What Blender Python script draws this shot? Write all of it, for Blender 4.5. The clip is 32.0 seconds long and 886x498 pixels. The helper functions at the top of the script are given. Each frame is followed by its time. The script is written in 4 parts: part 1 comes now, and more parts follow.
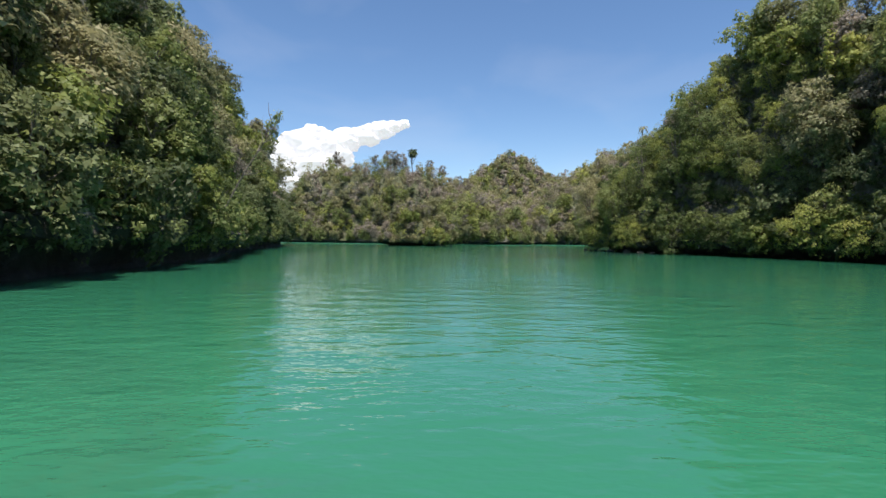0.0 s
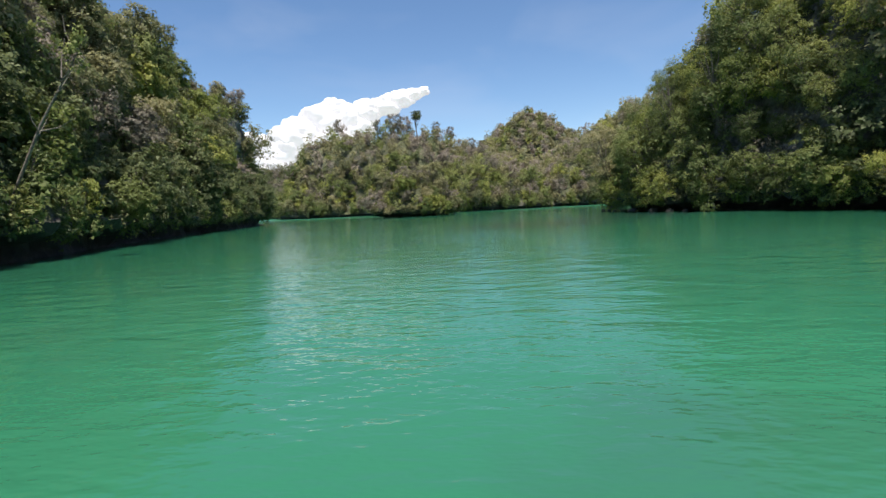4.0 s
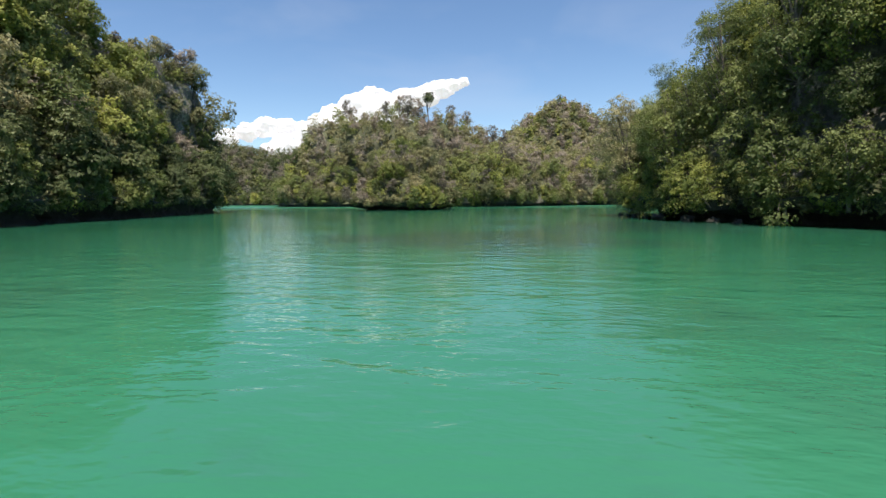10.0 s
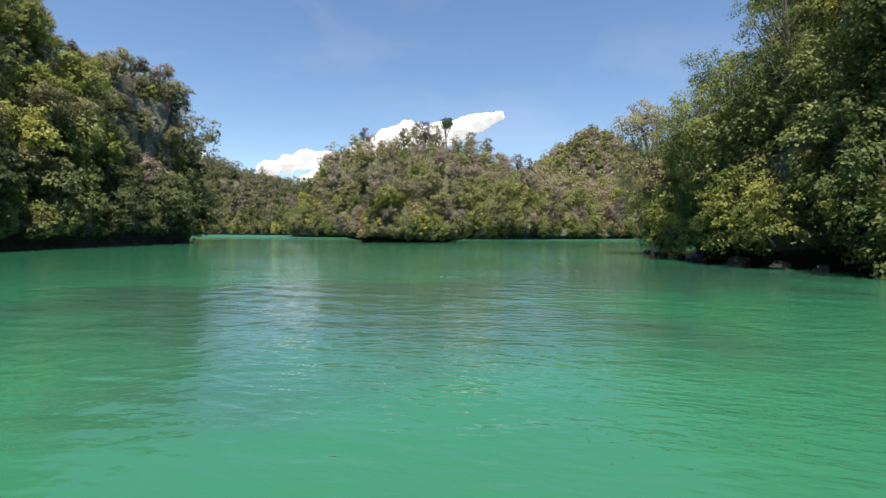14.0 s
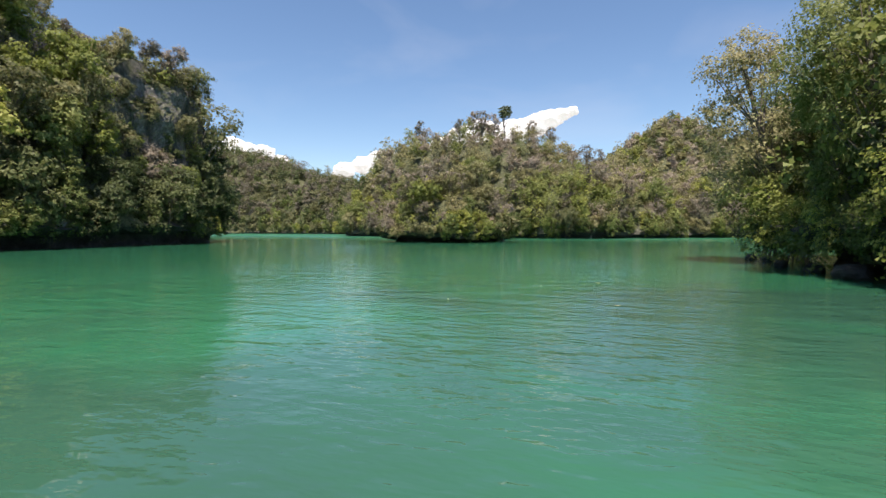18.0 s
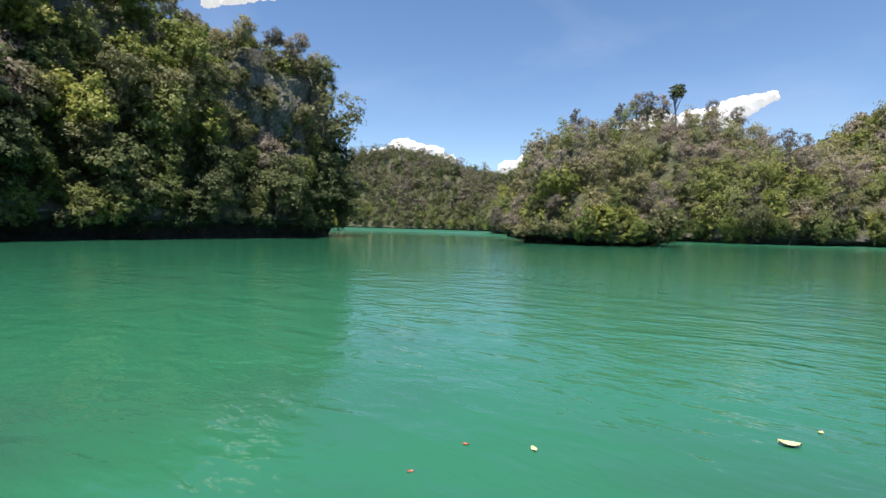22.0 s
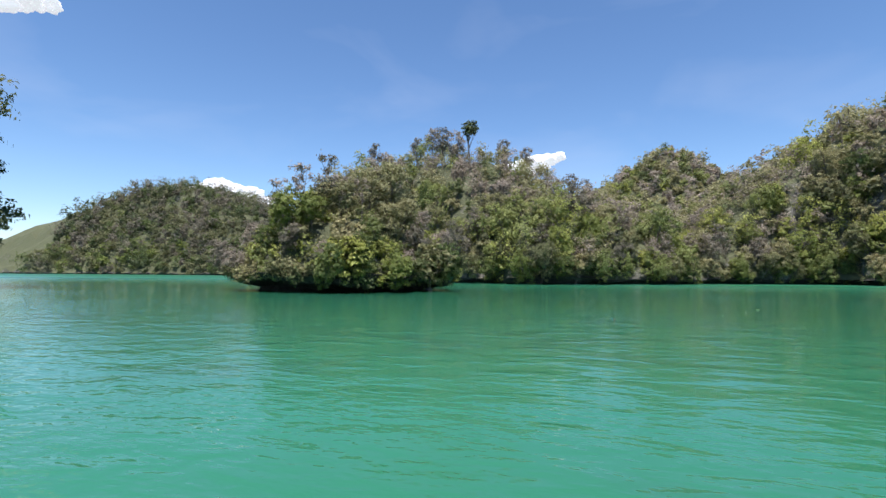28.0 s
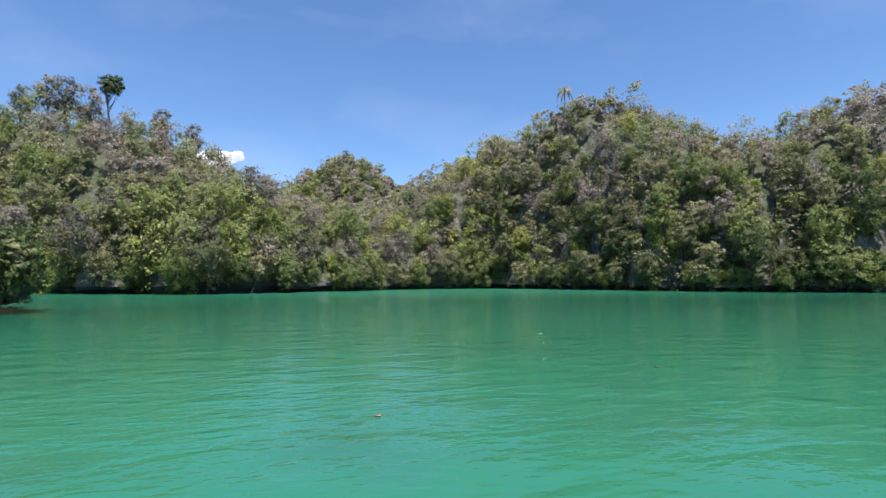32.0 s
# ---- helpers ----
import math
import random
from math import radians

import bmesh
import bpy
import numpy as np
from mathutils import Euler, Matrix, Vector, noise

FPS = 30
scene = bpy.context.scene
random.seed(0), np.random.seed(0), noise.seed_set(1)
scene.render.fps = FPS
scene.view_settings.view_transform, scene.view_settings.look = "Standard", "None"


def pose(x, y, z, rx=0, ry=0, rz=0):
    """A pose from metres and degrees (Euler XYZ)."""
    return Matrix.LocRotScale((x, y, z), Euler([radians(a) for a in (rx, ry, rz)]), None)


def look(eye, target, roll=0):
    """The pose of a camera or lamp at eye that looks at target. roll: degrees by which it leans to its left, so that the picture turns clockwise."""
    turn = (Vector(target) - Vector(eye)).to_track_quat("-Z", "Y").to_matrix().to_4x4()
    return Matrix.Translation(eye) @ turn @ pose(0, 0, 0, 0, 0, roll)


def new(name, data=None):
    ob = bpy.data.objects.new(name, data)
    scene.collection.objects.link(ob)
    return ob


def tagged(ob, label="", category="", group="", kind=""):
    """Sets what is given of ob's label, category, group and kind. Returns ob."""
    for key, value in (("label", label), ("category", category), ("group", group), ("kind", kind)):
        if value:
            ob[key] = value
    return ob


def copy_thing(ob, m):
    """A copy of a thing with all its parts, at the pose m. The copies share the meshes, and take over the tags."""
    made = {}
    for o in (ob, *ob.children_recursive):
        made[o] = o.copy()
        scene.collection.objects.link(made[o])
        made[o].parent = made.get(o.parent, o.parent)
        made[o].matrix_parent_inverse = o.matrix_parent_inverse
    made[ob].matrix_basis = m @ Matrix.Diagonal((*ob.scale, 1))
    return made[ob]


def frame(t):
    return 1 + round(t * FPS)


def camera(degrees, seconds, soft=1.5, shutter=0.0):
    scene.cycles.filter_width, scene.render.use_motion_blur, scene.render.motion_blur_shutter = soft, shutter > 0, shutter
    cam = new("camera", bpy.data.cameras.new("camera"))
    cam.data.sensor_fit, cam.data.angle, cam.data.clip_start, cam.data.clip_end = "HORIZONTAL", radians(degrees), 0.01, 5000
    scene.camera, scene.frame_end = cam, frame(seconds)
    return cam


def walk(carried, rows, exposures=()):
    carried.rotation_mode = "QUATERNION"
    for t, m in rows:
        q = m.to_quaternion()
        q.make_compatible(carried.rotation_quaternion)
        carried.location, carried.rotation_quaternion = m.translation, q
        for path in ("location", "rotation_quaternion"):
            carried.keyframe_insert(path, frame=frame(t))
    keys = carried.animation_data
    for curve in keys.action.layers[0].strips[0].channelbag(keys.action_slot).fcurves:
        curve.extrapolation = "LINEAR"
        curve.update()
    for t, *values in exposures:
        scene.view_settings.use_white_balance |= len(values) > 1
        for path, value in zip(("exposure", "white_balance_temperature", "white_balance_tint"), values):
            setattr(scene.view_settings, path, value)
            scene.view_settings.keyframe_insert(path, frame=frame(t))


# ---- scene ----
cam = camera(82, 32.0, soft=1.5)
PATH = [
    (0, (-1.42, -2.20, 1.68), (-1.13, 17.80, 1.30), 0.58),
    (0.5, (-0.67, -0.53, 1.69), (-0.27, 19.47, 1.32), 0.64),
    (1, (0.06, 1.13, 1.70), (0.73, 21.12, 1.33), 1.81),
    (1.5, (0.77, 2.78, 1.70), (1.47, 22.76, 1.13), 1.38),
    (2, (1.49, 4.44, 1.70), (1.85, 24.43, 1.01), 1.29),
    (2.5, (2.22, 6.12, 1.70), (2.04, 26.10, 0.83), -0.14),
    (3, (2.95, 7.81, 1.72), (2.37, 27.76, 0.51), -1.03),
    (3.5, (3.68, 9.48, 1.72), (2.88, 29.41, 0.29), -1.13),
    (4, (4.39, 11.14, 1.72), (3.53, 31.05, 0.09), -2.81),
    (4.5, (5.07, 12.76, 1.71), (4.42, 32.67, -0.06), -1.84),
    (6.5, (7.11, 18.54, 1.72), (6.39, 38.43, -0.26), 1.71),
    (7, (7.73, 20.04, 1.73), (6.71, 39.92, -0.22), 1.87),
    (7.5, (8.37, 21.55, 1.73), (6.99, 41.42, -0.17), 2.07),
    (8, (9.01, 23.07, 1.73), (7.33, 42.91, -0.16), 1.96),
    (8.5, (9.65, 24.58, 1.73), (7.75, 44.40, -0.18), 1.36),
    (9, (10.26, 26.07, 1.73), (8.27, 45.88, -0.22), 0.57),
    (9.5, (10.85, 27.54, 1.72), (8.81, 47.34, -0.21), 0.07),
    (10, (11.41, 28.99, 1.71), (9.26, 48.78, -0.18), -0.43),
    (10.5, (11.93, 30.43, 1.69), (9.82, 50.25, -0.01), 0.52),
    (11, (12.44, 31.87, 1.67), (10.26, 51.72, 0.51), 1.52),
    (11.5, (12.94, 33.33, 1.67), (10.56, 53.18, 1.08), 1.32),
    (12, (13.43, 34.81, 1.66), (10.86, 54.64, 1.49), 1.10),
    (12.5, (13.92, 36.27, 1.67), (11.10, 56.07, 1.60), 0.49),
    (13, (14.36, 37.74, 1.68), (11.35, 57.51, 1.46), 0.26),
    (13.5, (14.75, 39.20, 1.69), (11.56, 58.94, 1.22), 0.15),
    (14, (15.11, 40.68, 1.68), (11.63, 60.37, 1.02), 0.22),
    (14.5, (15.45, 42.16, 1.67), (11.72, 61.79, 0.88), -0.40),
    (16.5, (16.65, 48.09, 1.66), (11.61, 67.43, 0.80), 0.17),
    (17, (16.77, 49.60, 1.66), (11.36, 68.84, 0.87), 0.46),
    (17.5, (16.83, 51.12, 1.64), (11.01, 70.24, 0.93), 0.04),
    (18, (16.86, 52.63, 1.62), (10.67, 71.63, 0.91), 0.05),
    (18.5, (16.86, 54.11, 1.62), (10.26, 72.98, 0.92), 0.13),
    (19, (16.82, 55.60, 1.64), (9.85, 74.33, 0.91), -0.33),
    (19.5, (16.72, 57.08, 1.68), (9.39, 75.68, 0.85), -0.43),
    (20, (16.58, 58.56, 1.71), (8.81, 76.97, 0.77), 0.91),
    (20.5, (16.49, 60.01, 1.69), (8.12, 78.15, 0.72), 1.35),
    (21, (16.50, 61.39, 1.67), (7.52, 79.24, 0.79), 1.46),
    (21.5, (16.57, 62.77, 1.66), (6.35, 79.95, 0.85), 1.04),
    (22, (16.64, 64.13, 1.66), (4.86, 80.27, 0.79), 1.39),
    (22.5, (16.70, 65.45, 1.68), (3.24, 80.21, 0.67), 0.75),
    (23, (16.74, 66.74, 1.69), (1.73, 79.90, 0.45), 1.13),
    (23.5, (16.77, 67.99, 1.69), (0.24, 79.16, 0.28), 1.33),
    (24, (16.77, 69.23, 1.68), (-0.73, 78.78, 0.15), 1.48),
    (24.5, (16.70, 70.50, 1.68), (0.32, 81.86, 0.10), 1.91),
    (25, (16.57, 71.86, 1.65), (2.22, 85.66, -0.20), 2.87),
    (25.5, (16.40, 73.32, 1.61), (4.18, 89.03, -0.30), 2.70),
    (26, (16.28, 74.89, 1.62), (5.63, 91.72, -0.18), 1.11),
    (26.5, (16.19, 76.52, 1.63), (6.73, 94.12, 0.69), 1.56),
    (28.5, (16.62, 83.92, 1.59), (12.14, 103.37, 2.89), -0.07),
    (29, (16.60, 85.55, 1.58), (13.58, 105.26, 3.16), -0.04),
    (29.5, (16.56, 87.18, 1.58), (15.27, 107.06, 3.35), -0.10),
    (30, (16.51, 88.83, 1.59), (16.91, 108.73, 3.52), -0.47),
    (30.5, (16.44, 90.48, 1.60), (18.38, 110.30, 3.43), -1.21),
    (31, (16.31, 92.10, 1.60), (19.73, 111.74, 3.21), -0.90),
    (31.5, (16.11, 93.68, 1.61), (20.95, 113.03, 3.12), 0.05),
    (32, (15.86, 95.23, 1.66), (22.12, 114.19, 2.90), 0.07),
]
EXPOSURES = [(0.0, 0.73, 6550, 11), (4.0, 0.70, 6650, 11), (7.5, 0.57, 6600, 11), (9.0, 0.71, 6750, 11), (14.0, 0.85, 7000, 13), (17.0, 0.85, 7150, 14), (19.0, 0.94, 7200, 14), (21.0, 0.83, 6850, 13), (26.0, 0.81, 6350, 13), (32.0, 0.90, 6050, 12)]
walk(cam, [(t, look(eye, target, roll)) for t, eye, target, roll in PATH], EXPOSURES)

# ---------------------------------------------------------------- light
SUN_EL, SUN_AZ = 71.0, 170.0          # degrees above the horizon, and clockwise from +y
world = bpy.data.worlds.new("sky")
scene.world = world
world.use_nodes = True
wn, wl = world.node_tree.nodes, world.node_tree.links
sky = wn.new("ShaderNodeTexSky")
sky.sky_type, sky.sun_disc = "NISHITA", False
sky.sun_elevation, sky.sun_rotation = radians(SUN_EL), radians(SUN_AZ)
sky.air_density, sky.dust_density, sky.ozone_density, sky.altitude = 1.0, 0.25, 2.5, 800
deep = wn.new("ShaderNodeHueSaturation")
deep.inputs[1].default_value = 1.12
wl.new(sky.outputs[0], deep.inputs[4])
wl.new(deep.outputs[0], wn["Background"].inputs[0])
wn["Background"].inputs[1].default_value = 0.098
sun_data = bpy.data.lights.new("sun", "SUN")
sun_data.energy, sun_data.angle, sun_data.color = 4.8, radians(0.53), (1.0, 0.955, 0.88)
sun = new("sun", sun_data)
_e, _a = radians(SUN_EL), radians(SUN_AZ)
sun.matrix_world = look((math.cos(_e) * math.sin(_a) * 80, math.cos(_e) * math.cos(_a) * 80, math.sin(_e) * 80), (0, 0, 0))


# ---------------------------------------------------------------- materials
def material(name):
    m = bpy.data.materials.new(name)
    m.use_nodes = True
    t = m.node_tree
    return m, t, t.nodes, t.links, t.nodes["Principled BSDF"]


def node(t, kind, **values):
    n = t.nodes.new(kind)
    for key, value in values.items():
        n.inputs[key].default_value = value
    return n


def ramp(t, source, stops):
    r = t.nodes.new("ShaderNodeValToRGB")
    while len(r.color_ramp.elements) < len(stops):
        r.color_ramp.elements.new(0.5)
    for e, (at, colour) in zip(r.color_ramp.elements, stops):
        e.position, e.color = at, (*colour, 1)
    t.links.new(source, r.inputs[0])
    return r.outputs[0]


def mixed(t, factor, a, b, blend="MIX"):
    m = t.nodes.new("ShaderNodeMix")
    m.data_type, m.blend_type = "RGBA", blend
    for socket, value in ((m.inputs[0], factor), (m.inputs[6], a), (m.inputs[7], b)):
        if isinstance(value, (int, float)):
            socket.default_value = value
        elif isinstance(value, tuple):
            socket.default_value = (*value, 1)
        else:
            t.links.new(value, socket)
    return m.outputs[2]


def foliage(name, dark, mid, light, gloss=0.55, glow=0.46):
    """Leaves: colour that differs from plant to plant and from leaf to leaf, some light through the blade."""
    m, t, n, l, b = material(name)
    info, geo = n.new("ShaderNodeObjectInfo"), n.new("ShaderNodeNewGeometry")
    leaf = ramp(t, geo.outputs["Random Per Island"], [(0.0, dark), (0.5, mid), (1.0, light)])
    hue = n.new("ShaderNodeHueSaturation")
    spread = n.new("ShaderNodeMapRange")
    spread.inputs[3].default_value, spread.inputs[4].default_value = 0.475, 0.515
    l.new(info.outputs["Random"], spread.inputs[0])
    l.new(spread.outputs[0], hue.inputs[0])
    spread = n.new("ShaderNodeMapRange")
    spread.inputs[3].default_value, spread.inputs[4].default_value = 1.35, 0.62
    l.new(info.outputs["Random"], spread.inputs[0])
    l.new(spread.outputs[0], hue.inputs[2])
    l.new(leaf, hue.inputs[4])
    l.new(hue.outputs[0], b.inputs["Base Color"])
    b.inputs["Roughness"].default_value = gloss
    b.inputs["Specular IOR Level"].default_value = 0.25
    through_leaf = n.new("ShaderNodeBsdfTranslucent")
    l.new(hue.outputs[0], through_leaf.inputs[0])
    mix = node(t, "ShaderNodeMixShader", Fac=glow)
    l.new(b.outputs[0], mix.inputs[1])
    l.new(through_leaf.outputs[0], mix.inputs[2])
    l.new(mix.outputs[0], n["Material Output"].inputs[0])
    return m


LEAF_DEEP = foliage("deep_green_leaves", (0.074, 0.094, 0.036), (0.116, 0.144, 0.057), (0.180, 0.208, 0.096))
LEAF_GREEN = foliage("green_leaves", (0.112, 0.142, 0.042), (0.172, 0.208, 0.064), (0.256, 0.292, 0.112))
LEAF_LIGHT = foliage("yellow_green_leaves", (0.168, 0.198, 0.044), (0.242, 0.276, 0.064), (0.338, 0.366, 0.116))
# olive and dry tones, paled further to paint the far hills' haze
LEAF_OLIVE = foliage("olive_leaves", (0.144, 0.144, 0.064), (0.230, 0.228, 0.106), (0.334, 0.322, 0.166))
LEAF_DRY = foliage("dry_grey_leaves", (0.163, 0.142, 0.107), (0.254, 0.221, 0.170), (0.356, 0.312, 0.244), 0.6)
LEAF_SETS = [LEAF_DEEP, LEAF_GREEN, LEAF_LIGHT, LEAF_OLIVE, LEAF_DRY]


def bark_material():
    m, t, n, l, b = material("bark")
    pos = n.new("ShaderNodeTexCoord")
    fine = node(t, "ShaderNodeTexNoise", Scale=9.0, Detail=6.0)
    l.new(pos.outputs["Object"], fine.inputs[0])
    l.new(ramp(t, fine.outputs[0], [(0.3, (0.07, 0.055, 0.045)), (0.55, (0.16, 0.135, 0.11)), (0.75, (0.22, 0.195, 0.165))]), b.inputs["Base Color"])
    b.inputs["Roughness"].default_value = 0.85
    bump = node(t, "ShaderNodeBump", Strength=0.5, Distance=0.019)
    l.new(fine.outputs[0], bump.inputs["Height"])
    l.new(bump.outputs[0], b.inputs["Normal"])
    return m


def rock_material():
    """Weathered limestone: pale faces, dark algae streaks that run down, moss where it is flat."""
    m, t, n, l, b = material("limestone")
    geo = n.new("ShaderNodeNewGeometry")
    stretch = n.new("ShaderNodeMapping")
    stretch.inputs["Scale"].default_value = (0.9, 0.9, 0.16)
    l.new(geo.outputs["Position"], stretch.inputs[0])
    streak = node(t, "ShaderNodeTexNoise", Scale=0.55, Detail=8.0, Roughness=0.65)
    l.new(stretch.outputs[0], streak.inputs[0])
    grain = node(t, "ShaderNodeTexNoise", Scale=2.3, Detail=9.0, Roughness=0.7)
    l.new(geo.outputs["Position"], grain.inputs[0])
    pale = ramp(t, grain.outputs[0], [(0.3, (0.070, 0.060, 0.050)), (0.48, (0.150, 0.136, 0.120)), (0.68, (0.300, 0.285, 0.262))])
    stained = mixed(t, ramp(t, streak.outputs[0], [(0.37, (1, 1, 1)), (0.54, (0, 0, 0))]), pale, (0.035, 0.036, 0.030))
    patch = node(t, "ShaderNodeTexNoise", Scale=0.8, Detail=6.0)
    l.new(geo.outputs["Position"], patch.inputs[0])
    up = n.new("ShaderNodeSeparateXYZ")
    l.new(geo.outputs["Normal"], up.inputs[0])
    add = n.new("ShaderNodeMath")
    l.new(up.outputs[2], add.inputs[0])
    l.new(patch.outputs[0], add.inputs[1])
    mossy = mixed(t, ramp(t, add.outputs[0], [(0.72, (0, 0, 0)), (0.95, (1, 1, 1))]), stained, (0.072, 0.078, 0.036))
    l.new(mossy, b.inputs["Base Color"])
    b.inputs["Roughness"].default_value = 0.9
    bump = node(t, "ShaderNodeBump", Strength=0.9, Distance=0.35)
    l.new(grain.outputs[0], bump.inputs["Height"])
    l.new(bump.outputs[0], b.inputs["Normal"])
    return m


def water_material():
    """Milky green lagoon water with a smooth, lightly rippled surface."""
    m, t, n, l, b = material("lagoon_water")
    geo = n.new("ShaderNodeNewGeometry")
    broad = node(t, "ShaderNodeTexNoise", Scale=0.035, Detail=3.0)
    l.new(geo.outputs["Position"], broad.inputs[0])
    near = node(t, "ShaderNodeTexNoise", Scale=0.22, Detail=4.0, Distortion=0.6)
    l.new(geo.outputs["Position"], near.inputs[0])
    body = ramp(t, broad.outputs[0], [(0.35, (0.020, 0.129, 0.065)), (0.55, (0.024, 0.146, 0.079)), (0.75, (0.034, 0.155, 0.094))])
    body = mixed(t, ramp(t, near.outputs[0], [(0.35, (0.0, 0.0, 0.0)), (0.75, (0.16, 0.16, 0.16))]), body, (0.034, 0.115, 0.068))
    near_shoal, far_shoal = n.new("ShaderNodeVectorMath"), n.new("ShaderNodeVectorMath")
    off = n.new("ShaderNodeMath")
    off.operation = "MINIMUM"
    for k, (shoal, centre) in enumerate(((near_shoal, (10.5, 52, 0)), (far_shoal, (19.5, 63, 0)))):
        shoal.operation = "DISTANCE"
        shoal.inputs[1].default_value = centre
        l.new(geo.outputs["Position"], shoal.inputs[0])
        l.new(shoal.outputs["Value"], off.inputs[k])
    reach = n.new("ShaderNodeMapRange")
    reach.inputs[1].default_value, reach.inputs[2].default_value, reach.inputs[3].default_value, reach.inputs[4].default_value = 3.0, 9.5, 0.46, 0.0
    l.new(off.outputs[0], reach.inputs[0])
    reef = n.new("ShaderNodeMath")
    l.new(reach.outputs[0], reef.inputs[0])
    l.new(near.outputs[0], reef.inputs[1])
    body = mixed(t, ramp(t, reef.outputs[0], [(0.56, (0, 0, 0)), (0.9, (0.75, 0.75, 0.75))]), body, (0.027, 0.070, 0.053))
    l.new(body, b.inputs["Base Color"])
    way_off = n.new("ShaderNodeSeparateXYZ")
    l.new(geo.outputs["Position"], way_off.inputs[0])
    ruffled = n.new("ShaderNodeMapRange")
    ruffled.inputs[1].default_value, ruffled.inputs[2].default_value, ruffled.inputs[3].default_value, ruffled.inputs[4].default_value = 125, 185, 0.04, 0.30
    l.new(way_off.outputs[1], ruffled.inputs[0])
    l.new(ruffled.outputs[0], b.inputs["Roughness"])
    b.inputs["IOR"].default_value = 1.333
    turned = n.new("ShaderNodeMapping")
    turned.inputs["Rotation"].default_value = (0, 0, radians(16))
    turned.inputs["Scale"].default_value = (0.78, 1.45, 1.0)
    l.new(geo.outputs["Position"], turned.inputs[0])
    swell = node(t, "ShaderNodeTexNoise", Scale=0.95, Detail=2.5, Distortion=0.5)
    l.new(turned.outputs[0], swell.inputs[0])
    ripple = node(t, "ShaderNodeTexNoise", Scale=4.2, Detail=2.0, Distortion=0.15)
    l.new(turned.outputs[0], ripple.inputs[0])
    calm = node(t, "ShaderNodeTexNoise", Scale=0.07, Detail=2.0)
    l.new(geo.outputs["Position"], calm.inputs[0])
    amount = n.new("ShaderNodeMapRange")
    amount.inputs[1].default_value, amount.inputs[2].default_value = 0.35, 0.65
    amount.inputs[3].default_value, amount.inputs[4].default_value = 0.30, 1.0
    l.new(calm.outputs[0], amount.inputs[0])
    first = node(t, "ShaderNodeBump", Strength=0.5, Distance=0.092)
    l.new(swell.outputs[0], first.inputs["Height"])
    second = node(t, "ShaderNodeBump", Distance=0.024)
    l.new(amount.outputs[0], second.inputs["Strength"])
    l.new(ripple.outputs[0], second.inputs["Height"])
    l.new(first.outputs[0], second.inputs["Normal"])
    l.new(second.outputs[0], b.inputs["Normal"])
    return m


def plain(name, colour, roughness=0.7):
    m, t, n, l, b = material(name)
    pos = n.new("ShaderNodeTexCoord")
    fine = node(t, "ShaderNodeTexNoise", Scale=14.0, Detail=5.0)
    l.new(pos.outputs["Object"], fine.inputs[0])
    low = tuple(c * 0.7 for c in colour)
    high = tuple(min(1, c * 1.2) for c in colour)
    l.new(ramp(t, fine.outputs[0], [(0.3, low), (0.7, high)]), b.inputs["Base Color"])
    b.inputs["Roughness"].default_value = roughness
    return m


def shady_tide_material():
    """Wet, algae-covered tide limestone, blackened to hold the undercut's shade in its colour."""
    m, t, n, l, b = material("shade_dark_tide_limestone")
    geo = n.new("ShaderNodeNewGeometry")
    grain = node(t, "ShaderNodeTexNoise", Scale=1.7, Detail=8.0, Roughness=0.7)
    l.new(geo.outputs["Position"], grain.inputs[0])
    l.new(ramp(t, grain.outputs[0], [(0.35, (0.018, 0.017, 0.014)), (0.6, (0.050, 0.046, 0.038)), (0.8, (0.14, 0.13, 0.11))]), b.inputs["Base Color"])
    b.inputs["Roughness"].default_value = 0.7
    bump = node(t, "ShaderNodeBump", Strength=0.9, Distance=0.3)
    l.new(grain.outputs[0], bump.inputs["Height"])
    l.new(bump.outputs[0], b.inputs["Normal"])
    return m


BARK, ROCK, WATER, SHADY_TIDE = bark_material(), rock_material(), water_material(), shady_tide_material()
# grey base plus emission: most of the sunlit white is added glow
CLOUD = plain("glowing_cloud", (0.42, 0.42, 0.43), 1.0)
CLOUD.node_tree.nodes["Principled BSDF"].inputs["Emission Color"].default_value = (0.98, 0.96, 1.0, 1)
CLOUD.node_tree.nodes["Principled BSDF"].inputs["Emission Strength"].default_value = 0.40
CLOUD.node_tree.nodes["Principled BSDF"].inputs["Specular IOR Level"].default_value = 0.0


# ---------------------------------------------------------------- mesh helpers
def mesh_of(name, verts, faces, materials, index=None, smooth=False):
    """A mesh from arrays; faces is an (n, 3) or (n, 4) array or a list."""
    me = bpy.data.meshes.new(name)
    faces = np.asarray(faces)
    n, k = faces.shape
    me.vertices.add(len(verts))
    me.vertices.foreach_set("co", np.asarray(verts, np.float32).ravel())
    me.loops.add(n * k)
    me.loops.foreach_set("vertex_index", faces.astype(np.int32).ravel())
    me.polygons.add(n)
    me.polygons.foreach_set("loop_start", np.arange(0, n * k, k, dtype=np.int32))
    for m in materials:
        me.materials.append(m)
    if index is not None:
        me.polygons.foreach_set("material_index", np.asarray(index, np.int32))
    me.polygons.foreach_set("use_smooth", np.full(n, smooth))
    me.update(calc_edges=True)
    me.validate()
    return me


def part_mesh(name, me, parent, label=""):
    ob = new(name, me)
    ob.parent = parent
    return tagged(ob, label) if label else ob


